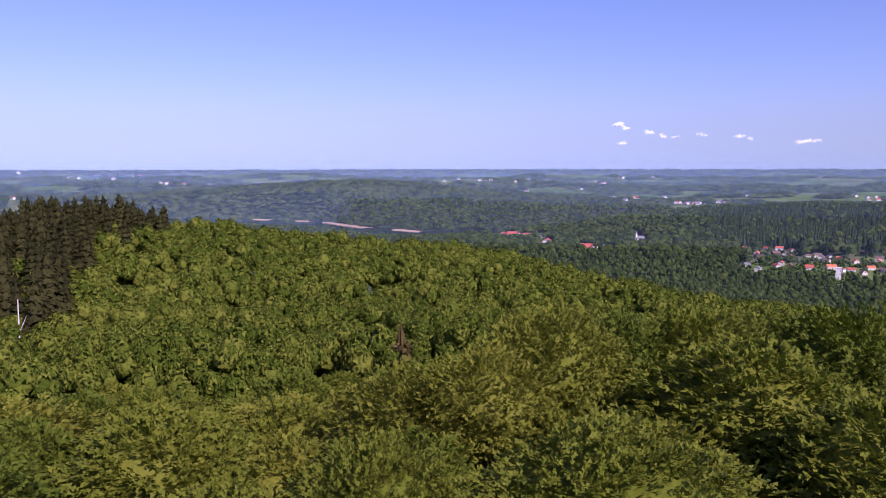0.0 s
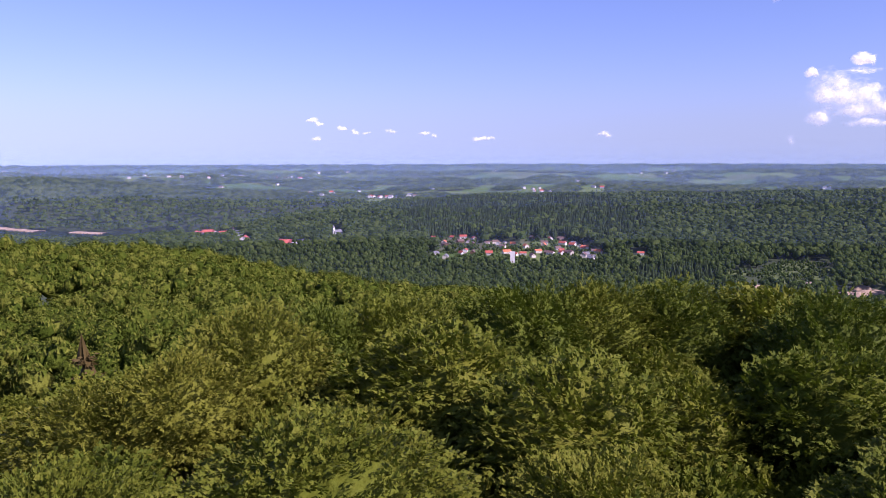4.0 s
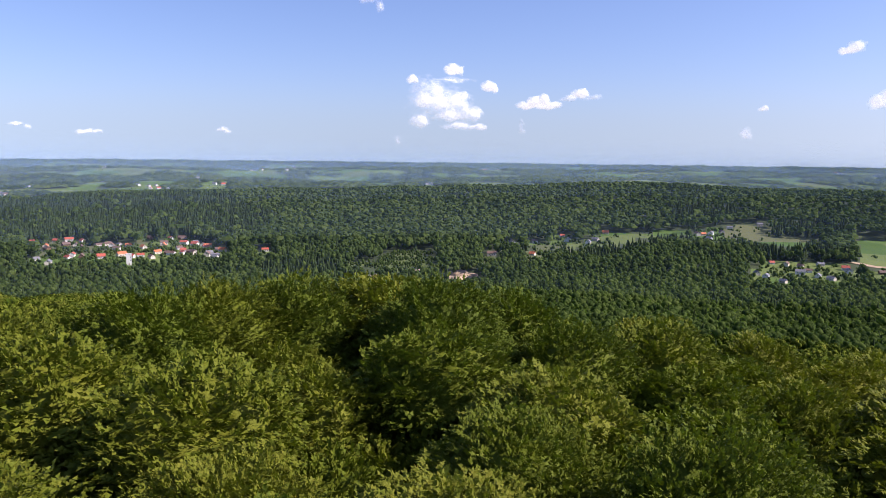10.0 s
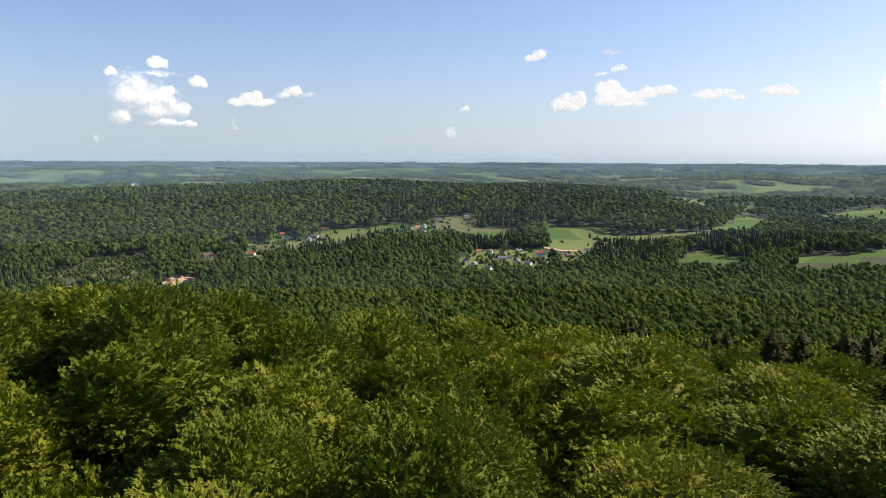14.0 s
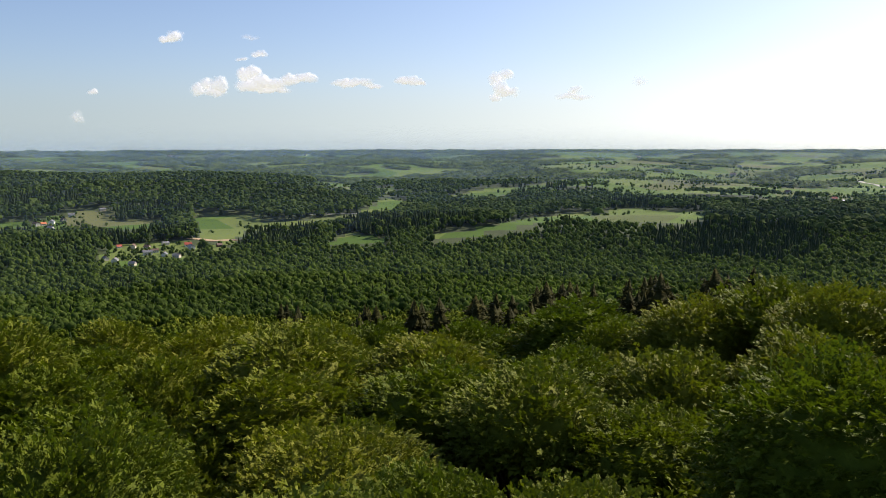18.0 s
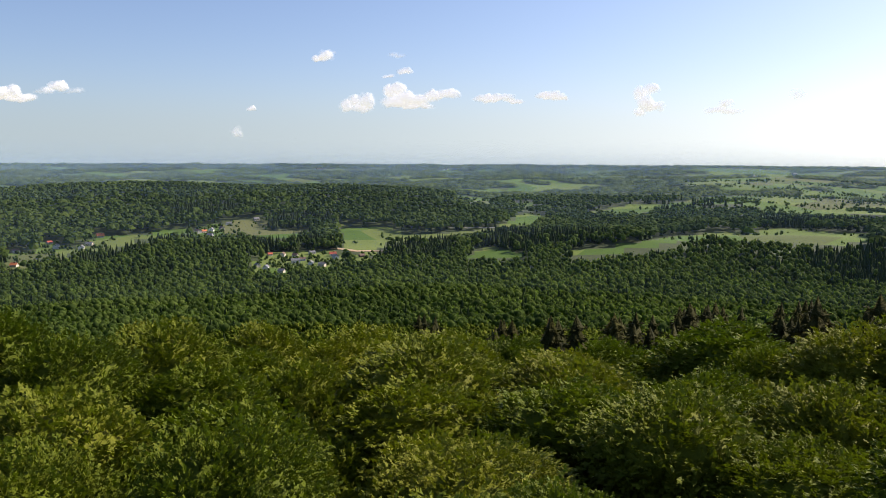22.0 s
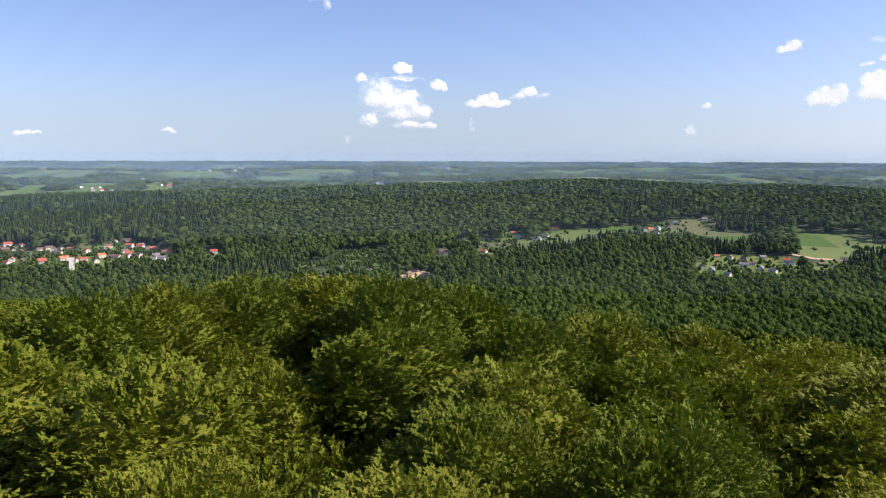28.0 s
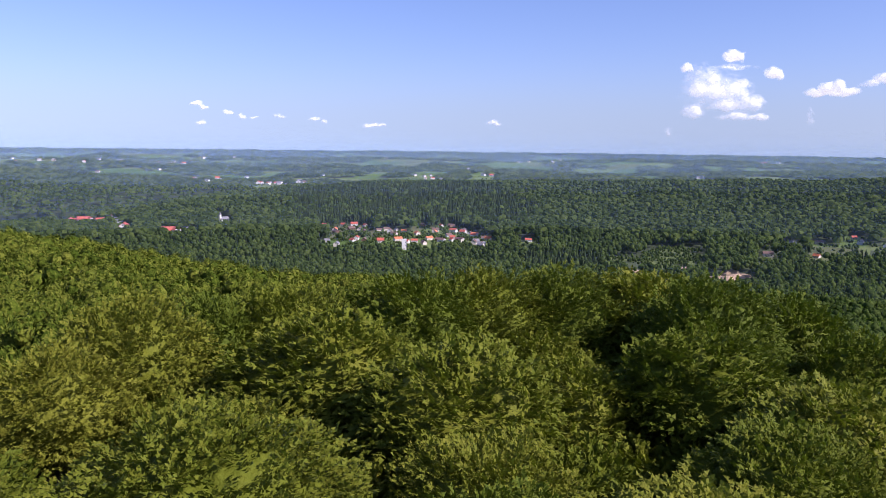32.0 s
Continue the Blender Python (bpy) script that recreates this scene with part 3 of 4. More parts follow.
# how far below the eye's level the rim of the hilltop wood lies, by bearing
RIM = ((-44, -3, 8, 22, 48, 60, 84, 100, 108, 114, 130), (15, 14.5, 10.6, 9.9, 9.3, 10.8, 12.4, 12.8, 12.3, 10.4, 9.0))


def canopy(az, r):
    """Height of the closed canopy: level round the platform, then falling away with the slope."""
    fall = math.tan(radians(float(np.interp(az, *RIM))))
    return EYE - float(np.interp(r, (20, 58), (9.0, 58 * fall))) if r < 58 else EYE - r * fall


# single trees that stand out: bearing, distance, angle of the top below the eye, crown radius
MARKED = ((8.3, 52, 10.3, 5.0), (13.0, 56, 10.8, 4.8), (18.4, 58, 9.7, 5.0), (27.6, 54, 9.0, 5.2), (33.0, 58, 8.9, 5.4), (38.8, 60, 8.7, 5.6),
          (44.5, 62, 8.6, 5.4), (49.0, 55, 9.0, 5.2), (54, 62, 9.7, 5.0), (105.2, 72, 11.2, 6.4), (104, 50, 14.6, 4.8), (113, 60, 10.6, 5.0),
          (117.5, 62, 9.2, 5.0), (122.5, 55, 9.2, 5.0), (128, 58, 8.4, 5.2), (123, 30, 13.6, 5.0), (3.0, 46, 13.2, 4.6), (-3, 48, 14.8, 4.6))
taken = []
count = 0
for az, r, el, rad in MARKED:
    x, y = polar(az, r)
    x, y = float(x), float(y)
    taken.append((x, y, rad))
    model = near_models[count % 6] if r < 61 else middle_models[count % 5]
    count += 1
    tagged(stand(model, x, y, EYE - r * math.tan(radians(el)), rad), "tall broad beech with dense fresh green leaves", "tree", "trees of the hilltop beech wood")
g = np.random.default_rng(5)
spots = []
for r in np.arange(15, 88, 1.9):
    for az in np.arange(-38, 140, max(2.5, 110.0 / r)):
        spots.append((az + g.uniform(-1, 1) * 60 / r, r + g.uniform(-1, 1)))
g.shuffle(spots)
for az, r in spots:
    x, y = (float(v) for v in polar(az, r))
    rad = float(g.uniform(3.8, 6.2))
    if any((x - a) ** 2 + (y - b) ** 2 < (0.73 * (rad + c)) ** 2 for a, b, c in taken):
        continue
    top = canopy(az, r) - 3.0 * float(g.random()) ** 1.5 - 0.2
    if r > 60 and not in_view(np.array([x]), np.array([y]), np.array([top]), 0.03)[0]:
        continue
    taken.append((x, y, rad))
    model = near_models[count % 6] if r < 38 else middle_models[count % 5]
    count += 1
    tagged(stand(model, x, y, top, rad), "beech with layered fresh green leaf sprays" if r < 38 else "round-crowned green beech in a closed wood",
           "tree", "trees of the hilltop beech wood")
# lower trees that fill the gaps between the tall ones
g.shuffle(spots)
for az, r in spots:
    x, y = (float(v) for v in polar(az, r))
    rad = float(g.uniform(3.0, 4.2))
    if r > 66 or any((x - a) ** 2 + (y - b) ** 2 < (0.52 * (rad + c)) ** 2 for a, b, c in taken):
        continue
    taken.append((x, y, rad))
    count += 1
    tagged(stand(low_models[count % 4], x, y, canopy(az, r) - float(g.uniform(3.5, 6.5)), rad), "lower beech filling a gap in the wood", "tree", "trees of the hilltop beech wood")
print("near trees", count)

# spruces: a stand on the shoulder and a row below the hilltop
count = 0
for i in range(210):
    az, r = -26.0 - 8 * g.random(), 140 + 175 * g.random()
    if i % 3 == 0:
        az, r = -19.5 - 8 * g.random(), 262 + 50 * g.random()
    elif i % 3 == 1:
        az = -20.5 - 9 * g.random()
        r = 205 + 70 * g.random() + 4 * (az + 29)
    x, y = (float(v) for v in polar(az, r))
    el = g.uniform(2.0, 3.1) if az < -21.5 else g.uniform(2.8, 3.4)
    top = min(EYE - r * math.tan(radians(el)), float(ground(x, y)) + g.uniform(29, 35) - (4 if i % 3 == 1 else 0))
    tagged(stand(spruce_models[i % 4], x, y, top, g.uniform(4.4, 6.2), 3.2, 26.0),
           "tall dark spruce in a dense stand", "tree", "spruces of the hillside stand")
for a, spread_, num, drop in ((103.5, 3.0, 22, 0.1), (109.5, 2.4, 16, -0.1), (98.5, 2.2, 12, 0.3), (93.0, 1.4, 7, 0.2), (89.6, 0.8, 5, 0.2), (84.0, 1.5, 4, 0.1), (114.0, 2.0, 7, -0.1)):
    for i in range(num):
        az = a + spread_ * float(g.normal()) * 0.6
        r = float(g.uniform(88, 150))
        x, y = (float(v) for v in polar(az, r))
        el = np.interp(az, (82, 88, 94, 100, 104, 112, 116), (11.7, 12.0, 11.6, 10.9, 10.2, 9.5, 9.1)) + drop + float(g.uniform(-0.5, 0.9))
        top = EYE - r * math.tan(radians(float(el)))
        tagged(stand(valley_spruces[i % 4], x, y, top, g.uniform(4.2, 6.2), 3.2, 26.0), "dark spruce standing behind the beeches", "tree", "spruces below the hilltop")
for az, r, el, rad in ((-3.0, 62, 12.0, 3.6), (92.5, 150, 11.6, 3.6), (102.5, 140, 10.3, 4.0)):
    x, y = (float(v) for v in polar(az, r))
    tagged(stand(rust_model, x, y, EYE - r * math.tan(radians(el)), rad, 3.2, 26.0), "thin spruce with browned needles", "tree")


# ---- woods further off, each kind one object ----
def scatter(name, models, x, y, z, sx, sz, mat, label, category="forest", smooth=False):
    """Many small trees joined into one mesh."""
    vs, fs, at = [], [], 0
    kind = rng.integers(0, len(models), len(x))
    for k, (v, f) in enumerate(models):
        q = np.where(kind == k)[0]
        if not len(q):
            continue
        t = rng.uniform(0, 6.28, len(q))
        c, s = np.cos(t)[:, None], np.sin(t)[:, None]
        px = (v[None, :, 0] * c - v[None, :, 1] * s) * sx[q, None] + x[q, None]
        py = (v[None, :, 0] * s + v[None, :, 1] * c) * sx[q, None] + y[q, None]
        pz = v[None, :, 2] * sz[q, None] + z[q, None]
        vs.append(np.stack([px, py, pz], -1).reshape(-1, 3))
        fs.append((f[None] + (np.arange(len(q)) * len(v))[:, None, None]).reshape(-1, 3) + at)
        at += len(q) * len(v)
    ob = mesh_object(name, np.vstack(vs), np.vstack(fs), mat, None, smooth)
    print(name, len(x), "trees", sum(len(f) for f in fs), "triangles")
    return tagged(ob, label, category, kind="stuff")


def tuft_crown(seed, num, size, lobes=9, bulk=0.4, core=(3, 5)):
    """A unit crown (radius 1, height 1): bulging lobes of foliage, flecked with leaf sprays."""
    g = np.random.default_rng(seed)
    k = np.arange(lobes)
    h = 1 - (k + 0.5) / lobes * 1.05
    t = k * 2.39996 + g.uniform(0, 6)
    f = np.sqrt(np.clip(1 - h * h, 0, 1))
    c = np.stack([f * np.cos(t) * 0.66, f * np.sin(t) * 0.66, 0.32 + 0.42 * h], 1) * g.uniform(0.82, 1.14, (lobes, 1))
    rad = bulk * g.uniform(0.7, 1.2, lobes)
    w = np.arange(num) % lobes
    d = unit(g.normal(0, 1, (num, 3)) + np.array((0, 0, 0.6)) + 0.9 * unit(c[w]))
    at = c[w] + d * (rad[w] * g.uniform(0.85, 1.15, num))[:, None] * np.array((1, 1, 0.66))
    al = unit(np.cross(d, g.normal(0, 1, d.shape)) + 0.25 * d)
    ln = size * g.uniform(0.7, 1.35, num)
    tufts_ = leaves(at - al * (ln * 0.5)[:, None], al, unit(d + np.array((0, 0, 0.4)) + g.normal(0, 0.3, d.shape)), ln, ln * g.uniform(0.5, 0.8, num), False)
    return gather([lumps(c * np.array((0.92, 0.92, 0.95)), rad * 0.84, 0.66, g, *core), tufts_])


def dome_crown(seed, rings=2, sides=5):
    """A small uneven dome for far trees."""
    g = np.random.default_rng(seed)
    v = [(g.normal(0, 0.1), g.normal(0, 0.1), 1.0)]
    for i in range(rings):
        q0, z0 = ((0.62, 0.88), (1.0, 0.36))[i + 2 - rings]
        for j in range(sides):
            t = 2 * math.pi * (j + 0.5 * i) / sides + g.normal(0, 0.15)
            q = q0 * g.uniform(0.65, 1.25)
            v.append((q * math.cos(t), q * math.sin(t), z0 * g.uniform(0.7, 1.2)))
    f = [(0, 1 + j, 1 + (j + 1) % sides) for j in range(sides)]
    for i in range(rings - 1):
        o, p = 1 + i * sides, 1 + (i + 1) * sides
        for j in range(sides):
            f += [(o + j, p + j, o + (j + 1) % sides), (o + (j + 1) % sides, p + j, p + (j + 1) % sides)]
    return np.array(v, float), np.array(f)


def spire(seed):
    """A small ragged conifer: three stacked skirts."""
    g = np.random.default_rng(seed)
    ps = []
    for z0, z1, q in ((0.1, 0.55, 1.0), (0.38, 0.8, 0.72), (0.62, 1.05, 0.42)):
        t = np.arange(5) * 1.2566 + g.uniform(0, 6)
        v = np.vstack([[(g.normal(0, 0.05), g.normal(0, 0.05), z1)],
                       np.stack([np.cos(t) * q * g.uniform(0.75, 1.2, 5), np.sin(t) * q * g.uniform(0.75, 1.2, 5), z0 + g.normal(0, 0.05, 5)], 1)])
        ps.append((v, np.array([(0, 1 + j, 1 + (j + 1) % 5) for j in range(5)])))
    return gather(ps)


def sow(r0, r1, spacing, a0=-46, a1=150, jitter=0.75):
    """Spots for trees over a stretch of the land, thinning out with distance."""
    xs, ys = [], []
    r = r0
    while r < r1:
        s = spacing(r)
        az = np.arange(a0, a1, math.degrees(s / r))
        az = az + rng.uniform(-jitter, jitter, len(az)) * math.degrees(s / r)
        x, y = polar(az, r + rng.uniform(-jitter, jitter, len(az)) * s)
        xs.append(x)
        ys.append(y)
        r += s
    x, y = np.concatenate(xs), np.concatenate(ys)
    q = ~open_land(x, y)
    # the near edge of a meadow lies open to the hill
    a, d = np.degrees(np.arctan2(x, y)), np.hypot(x, y)
    for k in (1.03, 1.06, 1.085):
        q &= ~inside(a, d * k, MEADOWS)
    return x[q], y[q]


def sorts(x, y):
    """Which trees are conifers: mostly in stands, some singly."""
    az, r = np.degrees(np.arctan2(x, y)), np.hypot(x, y)
    n = np.sin(x / 71 + 2 * np.sin(y / 130)) * np.cos(y / 63) + 0.5 * np.sin(x / 29 + y / 37)
    base = np.interp(az, (-46, 0, 20, 42, 60, 85, 110, 120), (0.04, 0.05, 0.12, 0.1, 0.07, 0.06, 0.06, 0.05))
    base = np.where(inside(az, r, STANDS), 0.85, base + 0.07 * n)
    return rng.random(len(x)) < np.clip(base, 0.02, 0.95)


fine_tufts = [tuft_crown(400 + i, 1100, 0.085, 11, 0.34, (5, 8)) for i in range(6)]
tufts = [tuft_crown(405 + i, 360, 0.13, 10, 0.35, (4, 6)) for i in range(6)]
sparse_tufts = [tuft_crown(410 + i, 360, 0.13, 8, 0.38, (4, 6)) for i in range(5)]
small_tufts = [tuft_crown(420 + i, 50, 0.17, 5, 0.44) for i in range(8)]
round_crowns = [tuft_crown(430 + i, 10, 0.26, 2, 0.72, (3, 4)) for i in range(8)]
domes = [dome_crown(440 + i, 2, 5) for i in range(8)]
tiny = [dome_crown(460 + i, 1, 6) for i in range(6)]
spires = [spire(480 + i) for i in range(8)]

# the wooded shoulder of the hill, and the slopes that fall away
x, y = sow(80, 350, lambda r: 6.9, -34, 26)
q = np.array([min((a - u) ** 2 + (b - v) ** 2 - (0.6 * c + 2) ** 2 for u, v, c in taken) > 0 for a, b in zip(x, y)])
x, y = x[q], y[q]
z = ground(x, y)
q = in_view(x, y, z + 22, 0.012)
x, y, z = x[q], y[q], z[q]
top = z + rng.uniform(19, 24.5, len(x))
w_ = rng.uniform(4.4, 6.4, len(x))
q = np.hypot(x, y) < 165
scatter("beech_wood", fine_tufts, x[q], y[q], (top - w_ * 1.5)[q], w_[q], (w_ * 1.5)[q], BROADLEAF, "closed beech wood below the shoulder of the hill", smooth=True)
q = ~q
scatter("beech_wood", tufts, x[q], y[q], (top - w_ * 1.5)[q], w_[q], (w_ * 1.5)[q], BROADLEAF, "closed beech wood over the shoulder of the hill", smooth=True)
x, y = sow(91, 260, lambda r: 7.0, 26, 140)
z = ground(x, y)
q = in_view(x, y, z + 22, 0.0)
x, y, z = x[q], y[q], z[q]
top = z + rng.uniform(18, 23, len(x))
az_, r_ = np.degrees(np.arctan2(x, y)), np.hypot(x, y)
top = np.minimum(top, EYE - r_ * np.tan(np.radians(np.interp(az_, (26, 48, 60, 75, 84, 97, 112, 130), (9.6, 9.6, 11.0, 12.0, 12.9, 13.1, 11.6, 9.4)))))
w_ = rng.uniform(4.2, 6.0, len(x))
scatter("slope_wood", sparse_tufts, x, y, top - w_ * 1.5, w_, w_ * 1.5, BROADLEAF, "green broadleaf wood falling away below the hilltop", smooth=True)

# the valley woods and the ridge behind the village
x, y = sow(260, 1000, lambda r: max(5.4, r / 128))
q = (np.hypot(x, y) > 420) | (np.degrees(np.arctan2(x, y)) > 26)
x, y = x[q], y[q]
z = ground(x, y)
q = in_view(x, y, z + 20, 0.003)
x, y, z = x[q], y[q], z[q]
c = sorts(x, y)
n_ = int(c.sum())
scatter("valley_conifers", spires, x[c], y[c], z[c], rng.uniform(3.0, 4.8, n_), rng.uniform(13, 18, n_), PINE, "dark conifers of the valley woods")
x, y, z = x[~c], y[~c], z[~c]
near_ = np.hypot(x, y) < 420 + 60 * np.sin(x / 60)
for name, models, q, leaf_ in (("valley_broadleaf_wood", small_tufts, near_, BROADLEAF), ("valley_green_wood", round_crowns, ~near_, MIXED)):
    n_ = int(q.sum())
    w_ = 3.2 + 2.9 * rng.random(n_) ** 1.5
    h_ = w_ * rng.uniform(1.2, 1.9, n_)
    scatter(name, models, x[q], y[q], z[q] + rng.uniform(11.5, 16, n_) - h_, w_, h_, leaf_, "mixed green woods on the valley floor", smooth=True)
# shrubs and garden trees between the houses
xs, ys = [], []
for a, d in HOMES:
    for _ in range(26 if d < 1300 else 8):
        u, v = polar(a + rng.uniform(-1.1, 1.1) * 1000 / d, d + rng.uniform(-110, 40) * d / 1000)
        xs.append(u)
        ys.append(v)
x, y = np.array(xs), np.array(ys)
q = open_land(x, y)
for a, d in HOMES:
    hx, hy = polar(a, d)
    q &= np.hypot(x - hx, y - hy) > 11
x, y = x[q], y[q]
w_ = rng.uniform(1.6, 3.4, len(x))
scatter("garden_shrubs", round_crowns, x, y, ground(x, y) - 0.3, w_, w_ * rng.uniform(1.2, 1.9, len(x)), MIXED, "shrubs and small garden trees between the houses", "shrubs", smooth=True)
# bushes and lone trees over the meadows
az_ = np.concatenate([rng.uniform(54, 135, 9000), rng.uniform(41.5, 49.2, 700), rng.uniform(100, 130, 5000)])
r_ = np.concatenate([700 + 1900 * np.sqrt(rng.random(9000)), rng.uniform(835, 990, 700), 1400 + 1700 * np.sqrt(rng.random(5000))])
x, y = polar(az_, r_)
n = np.sin(x / 47 + 1.2 * np.sin(y / 70)) * np.cos(y / 53 + 0.4) + 0.5 * np.sin(x / 19 - y / 23)
q = open_land(x, y) & (n > np.where(az_ < 54, -0.1, np.where(az_ > 100, 0.3, 0.45)))
for a, d in HOMES:
    hx, hy = polar(a, d)
    q &= np.hypot(x - hx, y - hy) > 13
x, y = x[q], y[q]
w_ = rng.uniform(1.4, 3.6, len(x)) * np.clip(np.hypot(x, y) / 1300, 0.8, 1.4)
scatter("meadow_bushes", round_crowns, x, y, ground(x, y) - 0.3, w_, w_ * rng.uniform(1.2, 2.2, len(x)), MIXED, "bushes and lone trees scattered over the meadows", "shrubs", smooth=True)
x, y = sow(1000, 2100, lambda r: r / 158)
z = ground(x, y)
q = in_view(x, y, z + 20, 0.002)
x, y, z = x[q], y[q], z[q]
c = sorts(x, y)
n_ = int(c.sum())
scatter("ridge_conifers", spires, x[c], y[c], z[c], rng.uniform(3, 4.6, n_), rng.uniform(15, 20, n_), PINE, "dark conifers on the far ridge")
n_ = int((~c).sum())
w_ = 3.8 + 5.0 * rng.random(n_) ** 2
h_ = w_ * rng.uniform(0.8, 1.6, n_)
scatter("ridge_broadleaf_wood", domes, x[~c], y[~c], z[~c] + rng.uniform(12, 18.5, n_) - h_, w_, h_, MIXED, "green mixed woods on the far ridge")
x, y = sow(2100, 4940, lambda r: r / 150)
z = ground(x, y)
q = in_view(x, y, z + 14, 0.0015)
x, y, z = x[q], y[q], z[q]
w_ = np.hypot(x, y) / 150 * rng.uniform(0.7, 1.1, len(x))
scatter("distant_woods", tiny, x, y, z - 2.0, w_, rng.uniform(10, 16, len(x)), DISTANT, "hazy green woods out to the horizon", smooth=True)


# ---- houses ----
WHITE = plain("white_render", (0.55, 0.53, 0.5), (0.74, 0.72, 0.68), 0.4, 0.9)
CREAM = plain("cream_render", (0.5, 0.45, 0.36), (0.66, 0.6, 0.5), 0.4, 0.9)
PLANK = plain("brown_boards", (0.1, 0.055, 0.03), (0.2, 0.12, 0.07), 1.5, 0.8)
REDTILE = plain("red_roof_tiles", (0.34, 0.07, 0.045), (0.5, 0.13, 0.08), 0.7, 0.7, 0.3)
ORANGETILE = plain("orange_roof_tiles", (0.46, 0.13, 0.05), (0.6, 0.2, 0.09), 0.7, 0.7, 0.3)
BROWNTILE = plain("brown_roof_tiles", (0.11, 0.07, 0.055), (0.2, 0.13, 0.1), 0.7, 0.75, 0.3)
GREYTILE = plain("grey_sheet_roof", (0.12, 0.12, 0.13), (0.24, 0.24, 0.25), 0.5, 0.5, 0.1)
BRICK = plain("chimney_brick", (0.22, 0.1, 0.07), (0.34, 0.17, 0.12), 2.0, 0.9)
GLASS, n, l, b = material("dark_window_glass", 0.08, 0, 0.5)
b.inputs["Base Color"].default_value = (0.03, 0.04, 0.05, 1)


def box(x0, x1, y0, y1, z0, z1):
    v = np.array([(x, y, z) for z in (z0, z1) for y in (y0, y1) for x in (x0, x1)], float)
    q = np.array([(0, 2, 3, 1), (4, 5, 7, 6), (0, 1, 5, 4), (2, 6, 7, 3), (0, 4, 6, 2), (1, 3, 7, 5)])
    return v, np.vstack([q[:, :3], q[:, [0, 2, 3]]])


def gable(w, d, h, rise):
    """Walls with two gables, closed at the foot."""
    v = np.array([(-w, -d, -1.2), (w, -d, -1.2), (w, d, -1.2), (-w, d, -1.2), (-w, -d, h), (w, -d, h), (w, d, h), (-w, d, h), (-w, 0, h + rise), (w, 0, h + rise)], float)
    f = [(0, 1, 5), (0, 5, 4), (2, 3, 7), (2, 7, 6), (1, 2, 6), (1, 6, 5), (3, 0, 4), (3, 4, 7), (5, 6, 9), (7, 4, 8), (0, 3, 2), (0, 2, 1), (4, 5, 9), (4, 9, 8), (6, 7, 8), (6, 8, 9)]
    return v, np.array(f)


def roof_slabs(w, d, h, rise, over=0.6, thick=0.3):
    ps = []
    for s in (-1, 1):
        e = (d + over) / d
        a = np.array([(-w - over, s * d * e, h - rise * (e - 1)), (w + over, s * d * e, h - rise * (e - 1)), (w + over, 0, h + rise), (-w - over, 0, h + rise)])
        v = np.vstack([a + (0, 0, 0.05), a + (0, 0, 0.05 + thick)])
        ps.append((v, np.array([(0, 1, 2), (0, 2, 3), (4, 6, 5), (4, 7, 6), (0, 4, 5), (0, 5, 1), (1, 5, 6), (1, 6, 2), (2, 6, 7), (2, 7, 3), (3, 7, 4), (3, 4, 0)])))
    return gather(ps)


def house(kind, w, d, h, rise, name="house"):
    """A gabled house: walls, roof, chimney, windows and a door."""
    wall = {"w": WHITE, "c": CREAM, "o": CREAM, "b": PLANK}[kind[0]]
    tiles = {"r": REDTILE, "b": BROWNTILE, "g": GREYTILE}[kind[1]]
    if kind[0] == "o":
        tiles = ORANGETILE
    top = new(name)
    mesh_object("wall", *gable(w, d, h, rise), wall, top)
    mesh_object("roof", *roof_slabs(w, d, h, rise), tiles, top)
    mesh_object("chimney", *box(w * 0.3, w * 0.3 + 0.8, -0.9, -0.2, h + rise * 0.5, h + rise + 1.1), BRICK, top)
    for sx, sy in ((-0.55, -1), (0.1, -1), (0.6, -1), (-0.55, 1), (0.5, 1)):
        mesh_object("window", *box(w * sx - 0.6, w * sx + 0.6, min(sy * d, sy * (d + 0.06)), max(sy * d, sy * (d + 0.06)), h * 0.35, h * 0.35 + 1.4), GLASS, top)
    for sx in (-1, 1):
        mesh_object("window", *box(min(sx * w, sx * (w + 0.06)), max(sx * w, sx * (w + 0.06)), -0.7, 0.7, h + 0.2, h + 1.5), GLASS, top)
    mesh_object("door", *box(-w * 0.28 - 0.5, -w * 0.28 + 0.5, -d - 0.06, -d, -0.1, 2.0), PLANK, top)
    return top


HOUSE_WORDS = {"wr": "white house with a red tiled roof", "or": "cream house with an orange tiled roof", "cb": "cream house with a brown roof",
               "wb": "white house with a brown roof", "wg": "white house with a pale grey roof", "cg": "cream house with a grey sheet roof", "bb": "brown boarded barn with a dark roof"}
house_models = {}


def settle(rows, group, where, size=1.0, wide=0.0):
    for i, (kind, az, r) in enumerate(rows):
        key = (kind, i % 2)
        x, y = (float(v) for v in polar(az, r))
        s = size * (0.85 + 0.3 * ((i * 0.618) % 1)) * max(1.0, wide * r / 1394 / 11)
        m = Matrix.LocRotScale((x, y, float(ground(x, y))), Euler((0, 0, radians(-az + (25, 80, -30, 5, -65)[i % 5]))), (s, s, s))
        if key not in house_models:
            ob = house_models[key] = house(kind, *((5.6, 4.2, 3.6, 3.4), (7.0, 4.4, 4.6, 3.0))[i % 2])
            ob.matrix_basis = m
        else:
            ob = copy_thing(house_models[key], m)
            ob.scale = m.to_scale()
        tagged(ob, HOUSE_WORDS[kind] + " " + where, "house", group)


